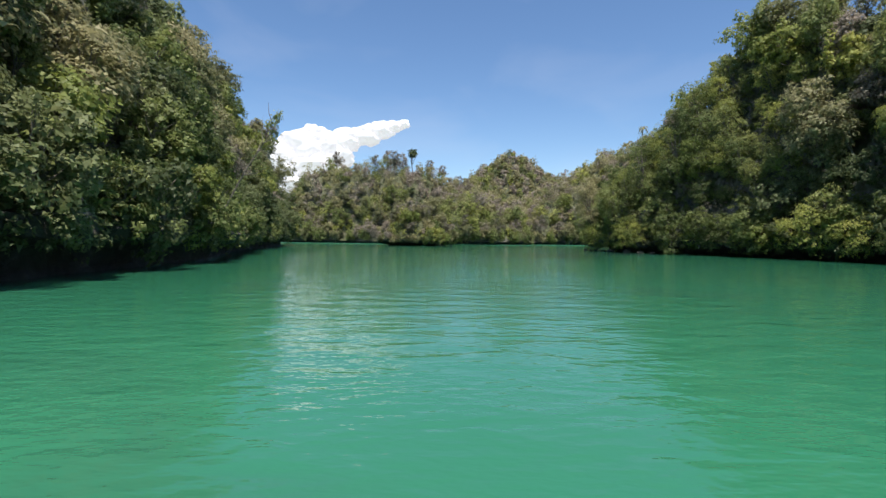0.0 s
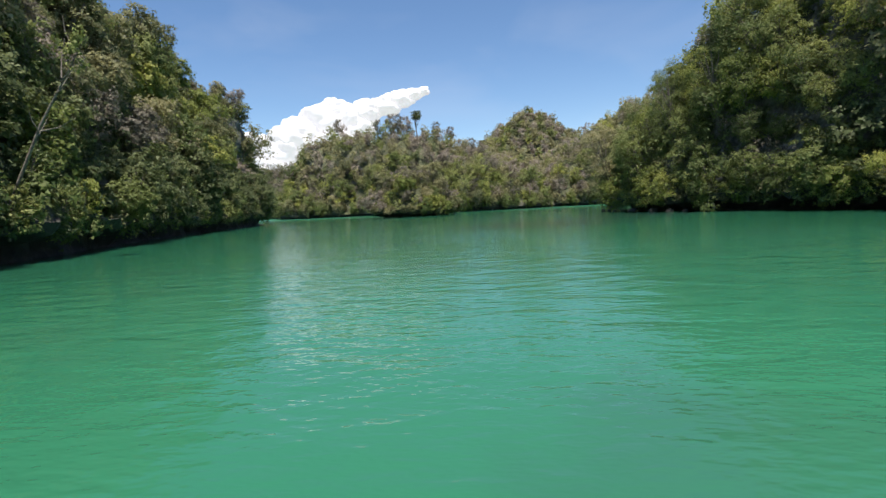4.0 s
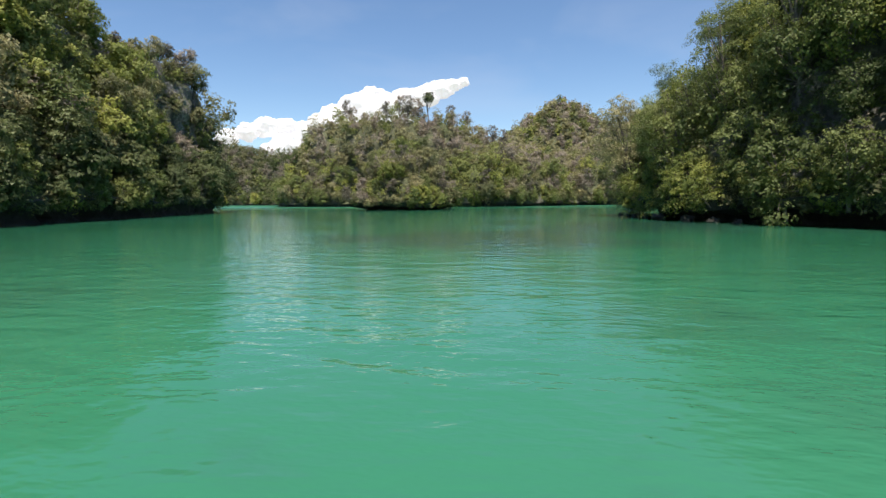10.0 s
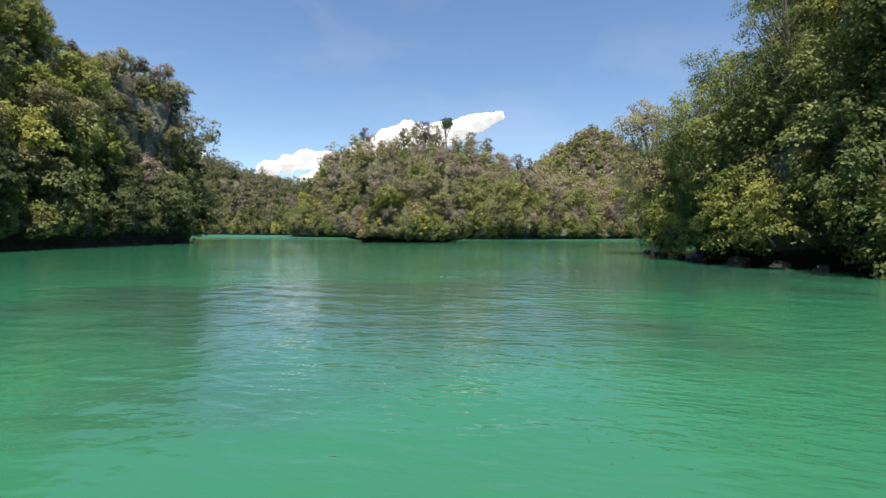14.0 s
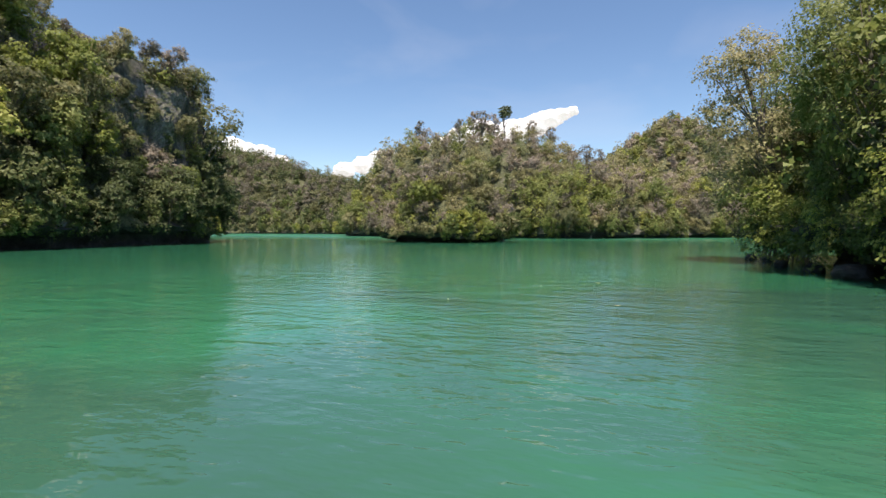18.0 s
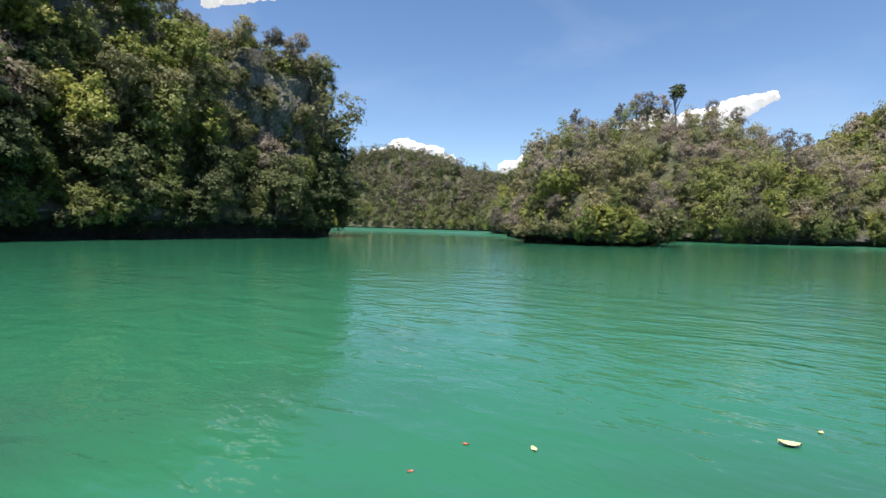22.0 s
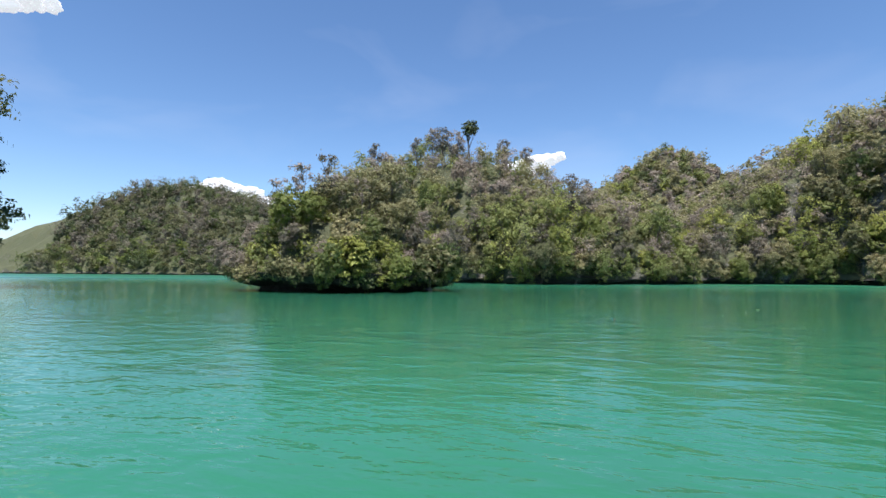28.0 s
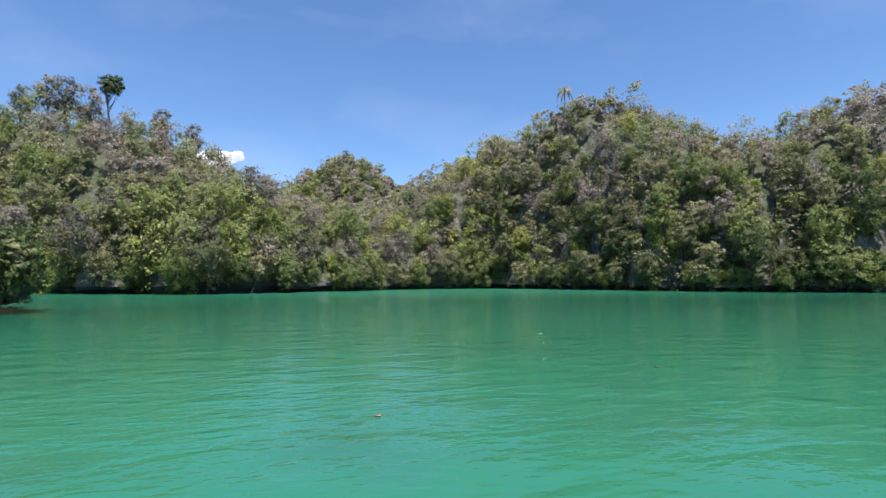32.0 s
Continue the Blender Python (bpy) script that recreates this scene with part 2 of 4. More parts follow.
def tube(points, radii, sides=6):
    """Verts and quads of a bent, tapered round bar."""
    points = [Vector(p) for p in points]
    verts, faces = [], []
    for i, p in enumerate(points):
        way = (points[min(i + 1, len(points) - 1)] - points[max(i - 1, 0)]).normalized()
        side = way.cross(Vector((0.3, 1, 0.2))).normalized()
        over = way.cross(side)
        for k in range(sides):
            a = 2 * math.pi * k / sides
            verts.append(p + (side * math.cos(a) + over * math.sin(a)) * radii[i])
    for i in range(len(points) - 1):
        for k in range(sides):
            a, b = i * sides + k, i * sides + (k + 1) % sides
            faces.append((a, b, b + sides, a + sides))
    return np.array([tuple(v) for v in verts]), np.array(faces)


def joined(pieces):
    verts, faces, at = [], [], 0
    for v, f in pieces:
        verts.append(v)
        faces.append(np.asarray(f) + at)
        at += len(v)
    return np.concatenate(verts), np.concatenate(faces)


def leaves(rng, centres, radii, count, size, droop=0.25, shell=0.72, aspect=0.46, folded=False, loose=0.3):
    """Leaf blades over lobes; folded ones have four corners and a bent middle rib."""
    centres, radii = np.asarray(centres, float), np.asarray(radii, float)
    area = (radii[:, 0] * radii[:, 2]) ** 1.0
    lobe = rng.choice(len(centres), count, p=area / area.sum())
    tufts = 15
    d = rng.normal(size=(len(centres), tufts, 3))
    d[:, :, 2] = d[:, :, 2] * 0.9 + 0.34
    d /= np.linalg.norm(d, axis=2)[:, :, None]
    reach = shell + (1.06 - shell) * rng.random((len(centres), tufts)) + np.where(rng.random((len(centres), tufts)) < loose, rng.uniform(0.0, 0.4, (len(centres), tufts)), 0.0)
    tuft = rng.integers(tufts, size=count)
    d, reach = d[lobe, tuft], reach[lobe, tuft]
    off = np.clip(rng.normal(size=(count, 3)), -2.0, 2.0) * (0.21, 0.21, 0.15)
    place = centres[lobe] + (d * reach[:, None] + off) * radii[lobe]
    up = d * 0.85 + off * 1.4 + rng.normal(scale=0.33, size=(count, 3)) + (0, 0, 0.62)
    up /= np.linalg.norm(up, axis=1)[:, None]
    along = np.cross(up, rng.normal(size=(count, 3)))
    along /= np.linalg.norm(along, axis=1)[:, None] + 1e-9
    along[:, 2] -= droop
    along /= np.linalg.norm(along, axis=1)[:, None]
    across = np.cross(up, along)
    across /= np.linalg.norm(across, axis=1)[:, None] + 1e-9
    up = np.cross(along, across)
    s = size * rng.uniform(0.65, 1.35, count)[:, None]
    root, tip = place - along * s * 0.5, place + along * s * 0.5 - (0, 0, 1) * s * 0.12
    mid = place - along * s * 0.06
    if not folded:
        verts = np.stack([root + across * s * aspect * 0.8, tip, root - across * s * aspect * 0.8], 1).reshape(-1, 3)
        return verts, np.arange(count * 3).reshape(-1, 3)
    left, right = mid + across * s * aspect + up * s * 0.09, mid - across * s * aspect + up * s * 0.09
    verts = np.stack([root, left, tip, right], 1).reshape(-1, 3)
    base = np.arange(count)[:, None] * 4
    faces = np.concatenate([base + (0, 1, 2), base + (0, 2, 3)], 0)
    return verts, faces


# ---------------------------------------------------------------- plants
def crown_lobes(rng, radius, height, low, n):
    """Centres and radii of the lobes that make an uneven crown from low to height."""
    centres, radii = [], []
    n = int(n * 1.5)
    for i in range(n):
        f = (i + 0.5) / n
        z = low + (height - low) * (0.14 + 0.78 * f + rng.uniform(-0.06, 0.06))
        wide = radius * math.sin(math.pi * (0.22 + 0.66 * f)) * 0.72
        a = i * 2.4 + rng.uniform(-0.5, 0.5)
        r = radius * rng.choice((0.20, 0.28, 0.36, 0.48)) * rng.uniform(0.85, 1.15) * (1.1 - 0.3 * f)
        centres.append((wide * math.cos(a) * rng.uniform(0.6, 1.1), wide * math.sin(a) * rng.uniform(0.6, 1.1), z))
        radii.append((r * rng.uniform(0.8, 1.25), r * rng.uniform(0.8, 1.25), r * rng.uniform(0.65, 1.2)))
    return centres, radii


def plant(kind, seed, height, radius, low, lobes, count, size, leaf, trunk_radius, label, category="tree", shell=0.72, droop=0.25, aspect=0.5, folded=False, loose=0.3):
    """A tree or bush: an Empty at its foot, a trunk with limbs, and a crown of single leaves."""
    rng = np.random.default_rng(seed)
    foot = tagged(new(kind), label, category)
    centres, radii = crown_lobes(rng, radius, height, low, lobes)
    bend = rng.uniform(-0.12, 0.12, 2) * height
    top = (bend[0], bend[1], height * 0.86)
    pieces = [tube([(0, 0, -0.9), (bend[0] * 0.2, bend[1] * 0.3, height * 0.3), (bend[0] * 0.7, bend[1] * 0.6, height * 0.6), top],
                   [trunk_radius * 1.35, trunk_radius, trunk_radius * 0.65, trunk_radius * 0.2])]
    for c, r in zip(centres, radii):
        z = max(0.15 * height, c[2] - 0.35 * height)
        f = z / height
        start = (bend[0] * f, bend[1] * f, z)
        middle = (c[0] * 0.55 + start[0] * 0.45, c[1] * 0.55 + start[1] * 0.45, z + (c[2] - z) * 0.45)
        pieces.append(tube([start, middle, c], [trunk_radius * 0.42, trunk_radius * 0.26, trunk_radius * 0.09], 5))
    v, f = joined(pieces)
    part_mesh("trunk", mesh_of(kind + "_trunk", v, f, [BARK], smooth=True), foot)
    v, f = leaves(rng, centres, radii, count, size, droop, shell, aspect, folded, loose)
    part_mesh("crown", mesh_of(kind + "_crown", v, f, [leaf]), foot)
    return foot


def palm(kind, seed, height, spread, label):
    rng = np.random.default_rng(seed)
    foot = tagged(new(kind), label, "palm")
    lean = rng.uniform(-0.6, 0.6, 2)
    v, f = tube([(0, 0, -0.8), (lean[0] * 0.3, lean[1] * 0.3, height * 0.5), (lean[0], lean[1], height)], [0.2, 0.14, 0.11], 7)
    part_mesh("trunk", mesh_of(kind + "_trunk", v, f, [BARK], smooth=True), foot)
    for i in range(15):
        a, rise = i * 2.399, 0.9 - 1.25 * (i / 15)
        out = Vector((math.cos(a), math.sin(a), 0))
        side = Vector((-out.y, out.x, 0))
        rib = [Vector((lean[0], lean[1], height)) + out * spread * u * (1 - 0.12 * u) + Vector((0, 0, spread * (rise * u - 1.05 * u * u))) for u in (k / 9 for k in range(10))]
        verts, faces = list(rib), []
        for k in range(9):
            w = spread * 0.20 * math.sin(math.pi * (0.12 + 0.76 * k / 8))
            for s in (-1, 1):
                verts.append(rib[k] + side * s * w + out * w * 0.5 - Vector((0, 0, w * 0.45)))
                faces.append((k, k + 1, len(verts) - 1))
        part_mesh("frond", mesh_of(kind + "_frond", [tuple(v) for v in verts], faces, [LEAF_OLIVE]), foot)
    return foot


def dead_tree(kind, seed, height, label, radius=0.07, leafy=0):
    """A bare, thin, forked stem."""
    rng = np.random.default_rng(seed)
    foot = tagged(new(kind), label, "dead tree")
    pieces = [tube([(0, 0, -0.8), (rng.uniform(-.2, .2), rng.uniform(-.2, .2), height * 0.5), (rng.uniform(-.4, .4), rng.uniform(-.4, .4), height)],
                   [radius, radius * 0.7, radius * 0.2])]
    v, f = joined(pieces)
    part_mesh("stem", mesh_of(kind + "_stem", v, f, [BARK], smooth=True), foot)
    tips = []
    for i in range(9):
        z = height * rng.uniform(0.35, 0.97)
        a, s = rng.uniform(0, 6.28), height * rng.uniform(0.10, 0.24)
        p = (math.cos(a) * s * 0.7, math.sin(a) * s * 0.7, z + s * 0.8)
        v, f = tube([(0, 0, z), (p[0] * 0.6, p[1] * 0.6, z + s * 0.35), p], [radius * 0.45, radius * 0.3, radius * 0.1], 4)
        part_mesh("branch", mesh_of(kind + "_branch", v, f, [BARK], smooth=True), foot)
        tips.append(p)
    if leafy:
        v, f = leaves(rng, tips, [(0.35, 0.35, 0.35)] * len(tips), leafy, 0.17, shell=0.2)
        part_mesh("crown", mesh_of(kind + "_tufts", v, f, [LEAF_DRY]), foot)
    return foot


placed = {}


def put(make, m):
    """The first call of a kind places its model, the next ones place copies that share the meshes."""
    if make not in placed:
        placed[make] = MODELS[make]()
        placed[make].matrix_basis = m
        scale = m.to_scale()
        placed[make + "/scale"] = scale
        return placed[make]
    s = placed[make + "/scale"]
    return copy_thing(placed[make], m @ Matrix.Diagonal((1 / s.x, 1 / s.y, 1 / s.z, 1)))


MODELS = {
    # stand near the water's edge and are passed closely
    "broad_a": lambda: plant("broadleaf_tree", 11, 6.6, 2.9, 1.2, 13, 3400, 0.275, LEAF_GREEN, 0.13, "green broadleaf tree rooted on a limestone slope"),
    "broad_b": lambda: plant("broadleaf_tree", 12, 5.4, 2.6, 0.8, 12, 3000, 0.275, LEAF_DEEP, 0.12, "dark green broadleaf tree with a dense crown"),
    "broad_c": lambda: plant("slender_tree", 13, 7.6, 2.5, 1.6, 13, 3000, 0.27, LEAF_OLIVE, 0.13, "tall olive-green tree with a clumped crown"),
    "broad_d": lambda: plant("dry_tree", 18, 6.0, 2.4, 1.2, 12, 2500, 0.27, LEAF_DRY, 0.12, "grey-brown dry tree on a limestone slope"),
    # light leaf colour that imitates sun on the crown
    "broad_e": lambda: plant("broadleaf_tree", 19, 6.2, 2.7, 1.0, 13, 3200, 0.275, LEAF_LIGHT, 0.12, "yellow-green broadleaf tree on a limestone slope, sunlight painted into its leaves"),
    "upper_a": lambda: plant("upland_tree", 61, 6.4, 2.8, 1.0, 13, 2500, 0.30, LEAF_GREEN, 0.13, "green tree high on a limestone slope"),
    "upper_b": lambda: plant("upland_tree", 62, 5.6, 2.7, 0.8, 13, 2400, 0.30, LEAF_DEEP, 0.13, "dark green tree high on a limestone slope"),
    "upper_c": lambda: plant("upland_tree", 63, 6.0, 2.6, 0.8, 13, 2400, 0.30, LEAF_OLIVE, 0.13, "olive-green tree high on a limestone slope"),
    "bush_a": lambda: plant("mangrove_bush", 14, 3.3, 2.1, -0.7, 11, 3000, 0.20, LEAF_LIGHT, 0.08, "bright yellow-green mangrove bush over the water", "bush"),
    "bush_b": lambda: plant("mangrove_bush", 15, 3.0, 2.0, -0.9, 11, 2900, 0.20, LEAF_GREEN, 0.08, "green mangrove bush hanging over the water", "bush"),
    "bush_c": lambda: plant("shrub", 16, 2.4, 1.7, -0.2, 9, 1700, 0.215, LEAF_OLIVE, 0.06, "olive shrub clinging to limestone", "shrub"),
    "bush_d": lambda: plant("shrub", 17, 2.6, 1.8, -0.4, 9, 1800, 0.215, LEAF_DEEP, 0.06, "dark green shrub clinging to limestone", "shrub"),
    # stand across the lagoon
    "far_a": lambda: plant("waterside_tree", 21, 6.0, 3.0, 0.2, 12, 2900, 0.27, LEAF_GREEN, 0.14, "green waterside tree below a forested hill"),
    "far_b": lambda: plant("waterside_tree", 22, 5.2, 2.8, -0.3, 12, 2800, 0.27, LEAF_LIGHT, 0.14, "yellow-green waterside tree below a forested hill"),
    "far_c": lambda: plant("hillside_tree", 23, 7.0, 2.8, 0.8, 12, 2700, 0.27, LEAF_OLIVE, 0.15, "olive hillside tree in dense forest"),
    "far_d": lambda: plant("hillside_tree", 24, 7.4, 2.6, 1.2, 12, 2500, 0.27, LEAF_DRY, 0.15, "grey-brown dry hillside tree in dense forest"),
    "tall": lambda: plant("emergent_tree", 31, 13.5, 2.2, 9.2, 9, 3000, 0.31, LEAF_DEEP, 0.20, "tall dark emergent tree with a bare trunk", shell=0.5),
    "thin": lambda: plant("ridge_tree", 32, 10.0, 2.6, 3.5, 10, 1300, 0.32, LEAF_DRY, 0.14, "thin-crowned grey tree on a ridge", shell=0.4),
    "open": lambda: plant("open_crowned_tree", 33, 8.5, 3.3, 4.2, 10, 2000, 0.26, LEAF_OLIVE, 0.13, "open-crowned tree leaning from a cliff edge", shell=0.5),
    "big": lambda: plant("overhanging_tree", 34, 9.6, 3.3, 3.0, 17, 14000, 0.112, LEAF_GREEN, 0.16, "large grey-green tree leaning out over the water", folded=True, shell=0.5, loose=0.15),
    "big_b": lambda: plant("overhanging_tree", 35, 10.5, 3.4, 2.2, 17, 13000, 0.10, LEAF_GREEN, 0.17, "large green tree leaning out over the water", folded=True, shell=0.62, loose=0.15),
    "point": lambda: plant("leaning_tree", 36, 11.0, 3.3, 2.6, 17, 16000, 0.12, LEAF_OLIVE, 0.16, "tall yellow-olive tree leaning out from the headland point", folded=True, shell=0.5, loose=0.2),
    "near_tree_a": lambda: plant("headland_tree", 81, 6.4, 2.8, 1.0, 13, 4300, 0.15, LEAF_GREEN, 0.12, "green tree with clumped leaves on the headland", folded=True, loose=0.18),
    "near_tree_b": lambda: plant("headland_tree", 82, 5.6, 2.7, 0.6, 12, 4200, 0.15, LEAF_GREEN, 0.12, "green tree with a dense clumped crown on the headland", folded=True, loose=0.18),
    # paler leaves paint sunlight onto the headland crowns
    "near_tree_c": lambda: plant("headland_tree", 83, 6.2, 2.5, 0.8, 13, 3900, 0.145, LEAF_LIGHT, 0.12, "yellow-green tree on the headland, sunlight painted into its leaves", folded=True, loose=0.18),
    "near_bush_a": lambda: plant("headland_bush", 84, 3.2, 2.1, -0.9, 10, 2800, 0.13, LEAF_LIGHT, 0.07, "bright yellow-green bush hanging over the water", "bush", folded=True, loose=0.2),
    "near_bush_b": lambda: plant("headland_bush", 85, 3.0, 2.0, -0.9, 10, 2700, 0.13, LEAF_GREEN, 0.07, "green bush hanging over the water", "bush", folded=True, loose=0.2),
    "palm": lambda: palm("palm_tree", 41, 7.0, 2.3, "slender palm rising above a forested ridge"),
    "snag": lambda: dead_tree("bare_tree", 51, 4.6, "thin grey half-bare tree on the islet", 0.06, 420),
}


# ---------------------------------------------------------------- land
def wave(x, y, scale, seed):
    """Smooth uneven relief, about -1 to 1."""
    r = np.random.default_rng(seed)
    out = 0
    for k in range(7):
        a, p = r.uniform(0, 6.28), r.uniform(0, 6.28)
        w = (1.0 + 0.45 * k) / scale
        out = out + np.sin((x * math.cos(a) + y * math.sin(a)) * w * 6.28 + p) / (1 + 0.5 * k)
    return out / 2.6


def shoreline(corners, step):
    """Corners rounded into a closed line of evenly spaced points, slightly uneven."""
    p = np.array(corners, float)
    for _ in range(3):
        q = np.roll(p, -1, 0)
        p = np.stack([p * 0.75 + q * 0.25, p * 0.25 + q * 0.75], 1).reshape(-1, 2)
    q = np.concatenate([p, p[:1]])
    run = np.r_[0, np.cumsum(np.linalg.norm(np.diff(q, axis=0), axis=1))]
    at = np.linspace(0, run[-1], int(run[-1] / step), endpoint=False)
    line = np.stack([np.interp(at, run, q[:, 0]), np.interp(at, run, q[:, 1])], 1)
    way = np.roll(line, -1, 0) - np.roll(line, 1, 0)
    out = np.stack([way[:, 1], -way[:, 0]], 1)
    out /= np.linalg.norm(out, axis=1)[:, None]
    if np.sum(line[:, 0] * np.roll(line[:, 1], -1) - np.roll(line[:, 0], -1) * line[:, 1]) < 0:
        out = -out
    return line, out


class Land:
    """A limestone mass: a shoreline, summits (x, y, height, flat radius, fall per metre) and the steepness of its banks."""

    def __init__(self, name, corners, summits, steep, cell, seed, label, rough=1.2, notch=2.6, lip=1.3, blocks=()):
        self.name, self.summits, self.steep, self.cell, self.seed, self.rough, self.lip = name, summits, steep, cell, seed, rough, lip
        self.blocks = [(*shoreline(c, 1.5), top, fall) for c, top, fall in blocks]
        self.line, self.out = shoreline(corners, 1.3 if cell < 3 else 3.0)
        self.line = self.line + self.out * (wave(self.line[:, 0], self.line[:, 1], 9, seed)[:, None] * (0.7 if cell < 3 else 1.6))
        self.build(label, notch)

    def inside(self, x, y, line=None):
        p = self.line if line is None else line
        q = np.roll(p, -1, 0)
        hit = np.zeros(np.shape(x), bool)
        for (ax, ay), (bx, by) in zip(p, q):
            cross = (ay > y) != (by > y)
            hit ^= cross & (x < (bx - ax) * (y - ay) / (by - ay + 1e-12) + ax)
        return hit

    def edge(self, x, y, line=None):
        best = np.full(np.shape(x), 1e9)
        for px, py in self.line if line is None else line:
            best = np.minimum(best, (x - px) ** 2 + (y - py) ** 2)
        return np.sqrt(best)

    def height(self, x, y):
        top = np.full(np.shape(x), -1e9)
        for sx, sy, h, flat, fall in self.summits:
            top = np.maximum(top, h - fall * np.maximum(0, np.hypot(x - sx, y - sy) - flat))
        steep = self.steep(x, y) if callable(self.steep) else self.steep
        bank = self.lip + 0.3 + steep * np.maximum(0, self.edge(x, y) - 0.6)
        bank = bank + np.minimum(bank * 0.16, 4.0) * wave(x, y, 26, self.seed + 1)
        h = -np.log(np.exp(-np.clip(top, -20, 200) / 2.2) + np.exp(-bank / 2.2)) * 2.2
        for line, _, high, fall in self.blocks:
            off = np.where(self.inside(x, y, line), 0, self.edge(x, y, line)) + 0.8 * wave(x, y, 7, self.seed + 4)
            h = np.maximum(h, high + 1.2 * wave(x, y, 17, self.seed + 6) - fall * np.maximum(0, off))
        return np.maximum(h + self.rough * wave(x, y, 11, self.seed + 2) + 0.35 * self.rough * wave(x, y, 3.7, self.seed + 3), self.lip - 0.2)

    def build(self, label, notch):
        lo, hi = self.line.min(0) - 2, self.line.max(0) + 2
        nx, ny = (np.ceil((hi - lo) / self.cell)).astype(int)
        gx, gy = np.meshgrid(lo[0] + np.arange(nx) * self.cell, lo[1] + np.arange(ny) * self.cell)
        jig = np.random.default_rng(self.seed)
        gx, gy = gx + jig.uniform(-0.25, 0.25, gx.shape) * self.cell, gy + jig.uniform(-0.25, 0.25, gx.shape) * self.cell
        keep = self.inside(gx, gy)
        rim = np.zeros(keep.shape, bool)
        for a in (-1, 0, 1):
            for b in (-1, 0, 1):
                rim |= np.roll(np.roll(keep, a, 0), b, 1)
        rim &= ~keep
        lift = self.lip + 0.35 * wave(self.line[:, 0], self.line[:, 1], 6, self.seed + 5)
        gz = np.where(keep, self.height(gx, gy), -2)
        for i, j in zip(*np.nonzero(rim)):
            k = np.argmin((self.line[:, 0] - gx[i, j]) ** 2 + (self.line[:, 1] - gy[i, j]) ** 2)
            gx[i, j], gy[i, j], gz[i, j] = *(self.line[k] + self.out[k] * 0.1), lift[k] - 0.05
        keep = keep | rim
        number = np.where(keep, np.cumsum(keep).reshape(keep.shape) - 1, -1)
        quads = np.stack([number[:-1, :-1], number[:-1, 1:], number[1:, 1:], number[1:, :-1]], -1).reshape(-1, 4)
        quads = quads[(quads >= 0).all(1)]
        verts = np.stack([gx[keep], gy[keep], gz[keep]], 1)
        self.grid = (verts, quads)
        # the undercut bank: from the lip in, down and below the water
        n = len(self.line)
        r = np.random.default_rng(self.seed + 7)
        rows = []
        for inward, z, free in ((0.9, 0.5, 0.2), (0.2, 0.2, 0.2), (-0.2, 0.0, 0.5), (0.3, -0.5, 0.45), (notch, -0.95, 0.3), (notch + 0.3, -lift.mean() + 0.25, 0.25), (notch - 0.5, -lift.mean() - 0.9, 0.2)):
            p = self.line - self.out * (inward + r.uniform(-free, free, n))[:, None]
            rows.append(np.concatenate([p, (lift + z + r.uniform(-free, free, n) * 0.5)[:, None]], 1))
        k, upper = np.arange(n), len(quads)
        for i in range(len(rows) - 1):
            a, b = i * n + k, i * n + (k + 1) % n
            quads = np.concatenate([quads, len(verts) + np.stack([a, b, b + n, a + n], 1)])
        # the near-black bank faces paint in the shade below the lip
        tagged(new(self.name, mesh_of(self.name, np.concatenate([verts, *rows]), quads, [ROCK, SHADY_TIDE], np.arange(len(quads)) >= upper)), label, "rock", kind="structure")

    def spots(self, count, gap, seed, keep, bare=()):
        """Well-spread places on the surface: x, y, z, outward lean (x, y), distance from the shore."""
        r = np.random.default_rng(seed)
        lo, hi = self.line.min(0), self.line.max(0)
        x, y = r.uniform(lo[0], hi[0], count), r.uniform(lo[1], hi[1], count)
        ok = keep(x, y)
        x, y = x[ok], y[ok]
        ok = self.inside(x, y)
        x, y = x[ok], y[ok]
        e = 0.7
        z, gx, gy = self.height(x, y), (self.height(x + e, y) - self.height(x - e, y)) / (2 * e), (self.height(x, y + e) - self.height(x, y - e)) / (2 * e)
        d = self.edge(x, y)
        steep = np.sqrt(1 + gx**2 + gy**2)
        ok = r.random(len(x)) < np.minimum(1, steep / 4.0)
        for bx, by, bz, br in bare:
            ok &= (x - bx) ** 2 + (y - by) ** 2 + ((z - bz) * 1.25) ** 2 > br**2
        cells, found = {}, []
        for i in np.nonzero(ok)[0]:
            c = (int(x[i] // gap), int(y[i] // gap), int(z[i] // gap))
            near = [j for a in (-1, 0, 1) for b in (-1, 0, 1) for g in (-1, 0, 1) for j in cells.get((c[0] + a, c[1] + b, c[2] + g), ())]
            if all((x[i] - x[j]) ** 2 + (y[i] - y[j]) ** 2 + (z[i] - z[j]) ** 2 > gap * gap for j in near):
                cells.setdefault(c, []).append(i)
                s = math.hypot(gx[i], gy[i]) + 1e-6
                lean = min(1.0, s / 2.0)
                found.append((x[i], y[i], z[i], -gx[i] / s * lean, -gy[i] / s * lean, d[i]))
        return found

    def plant_on(self, spots, choose, seed, lean=26, size=(0.6, 1.35)):
        r = np.random.default_rng(seed)
        for x, y, z, lx, ly, d in spots:
            kind, grow = choose(x, y, z, d, r)
            if kind is None:
                continue
            s = grow * r.uniform(*size)
            tilt = Matrix.Rotation(radians(lean) * math.hypot(lx, ly), 4, Vector((-ly, lx, 0.001)).normalized())
            put(kind, Matrix.Translation((x, y, z - 0.15)) @ tilt @ Matrix.Rotation(r.uniform(0, 6.28), 4, "Z") @ Matrix.Diagonal((s * r.uniform(0.9, 1.1), s, s * r.uniform(0.85, 1.15), 1)))

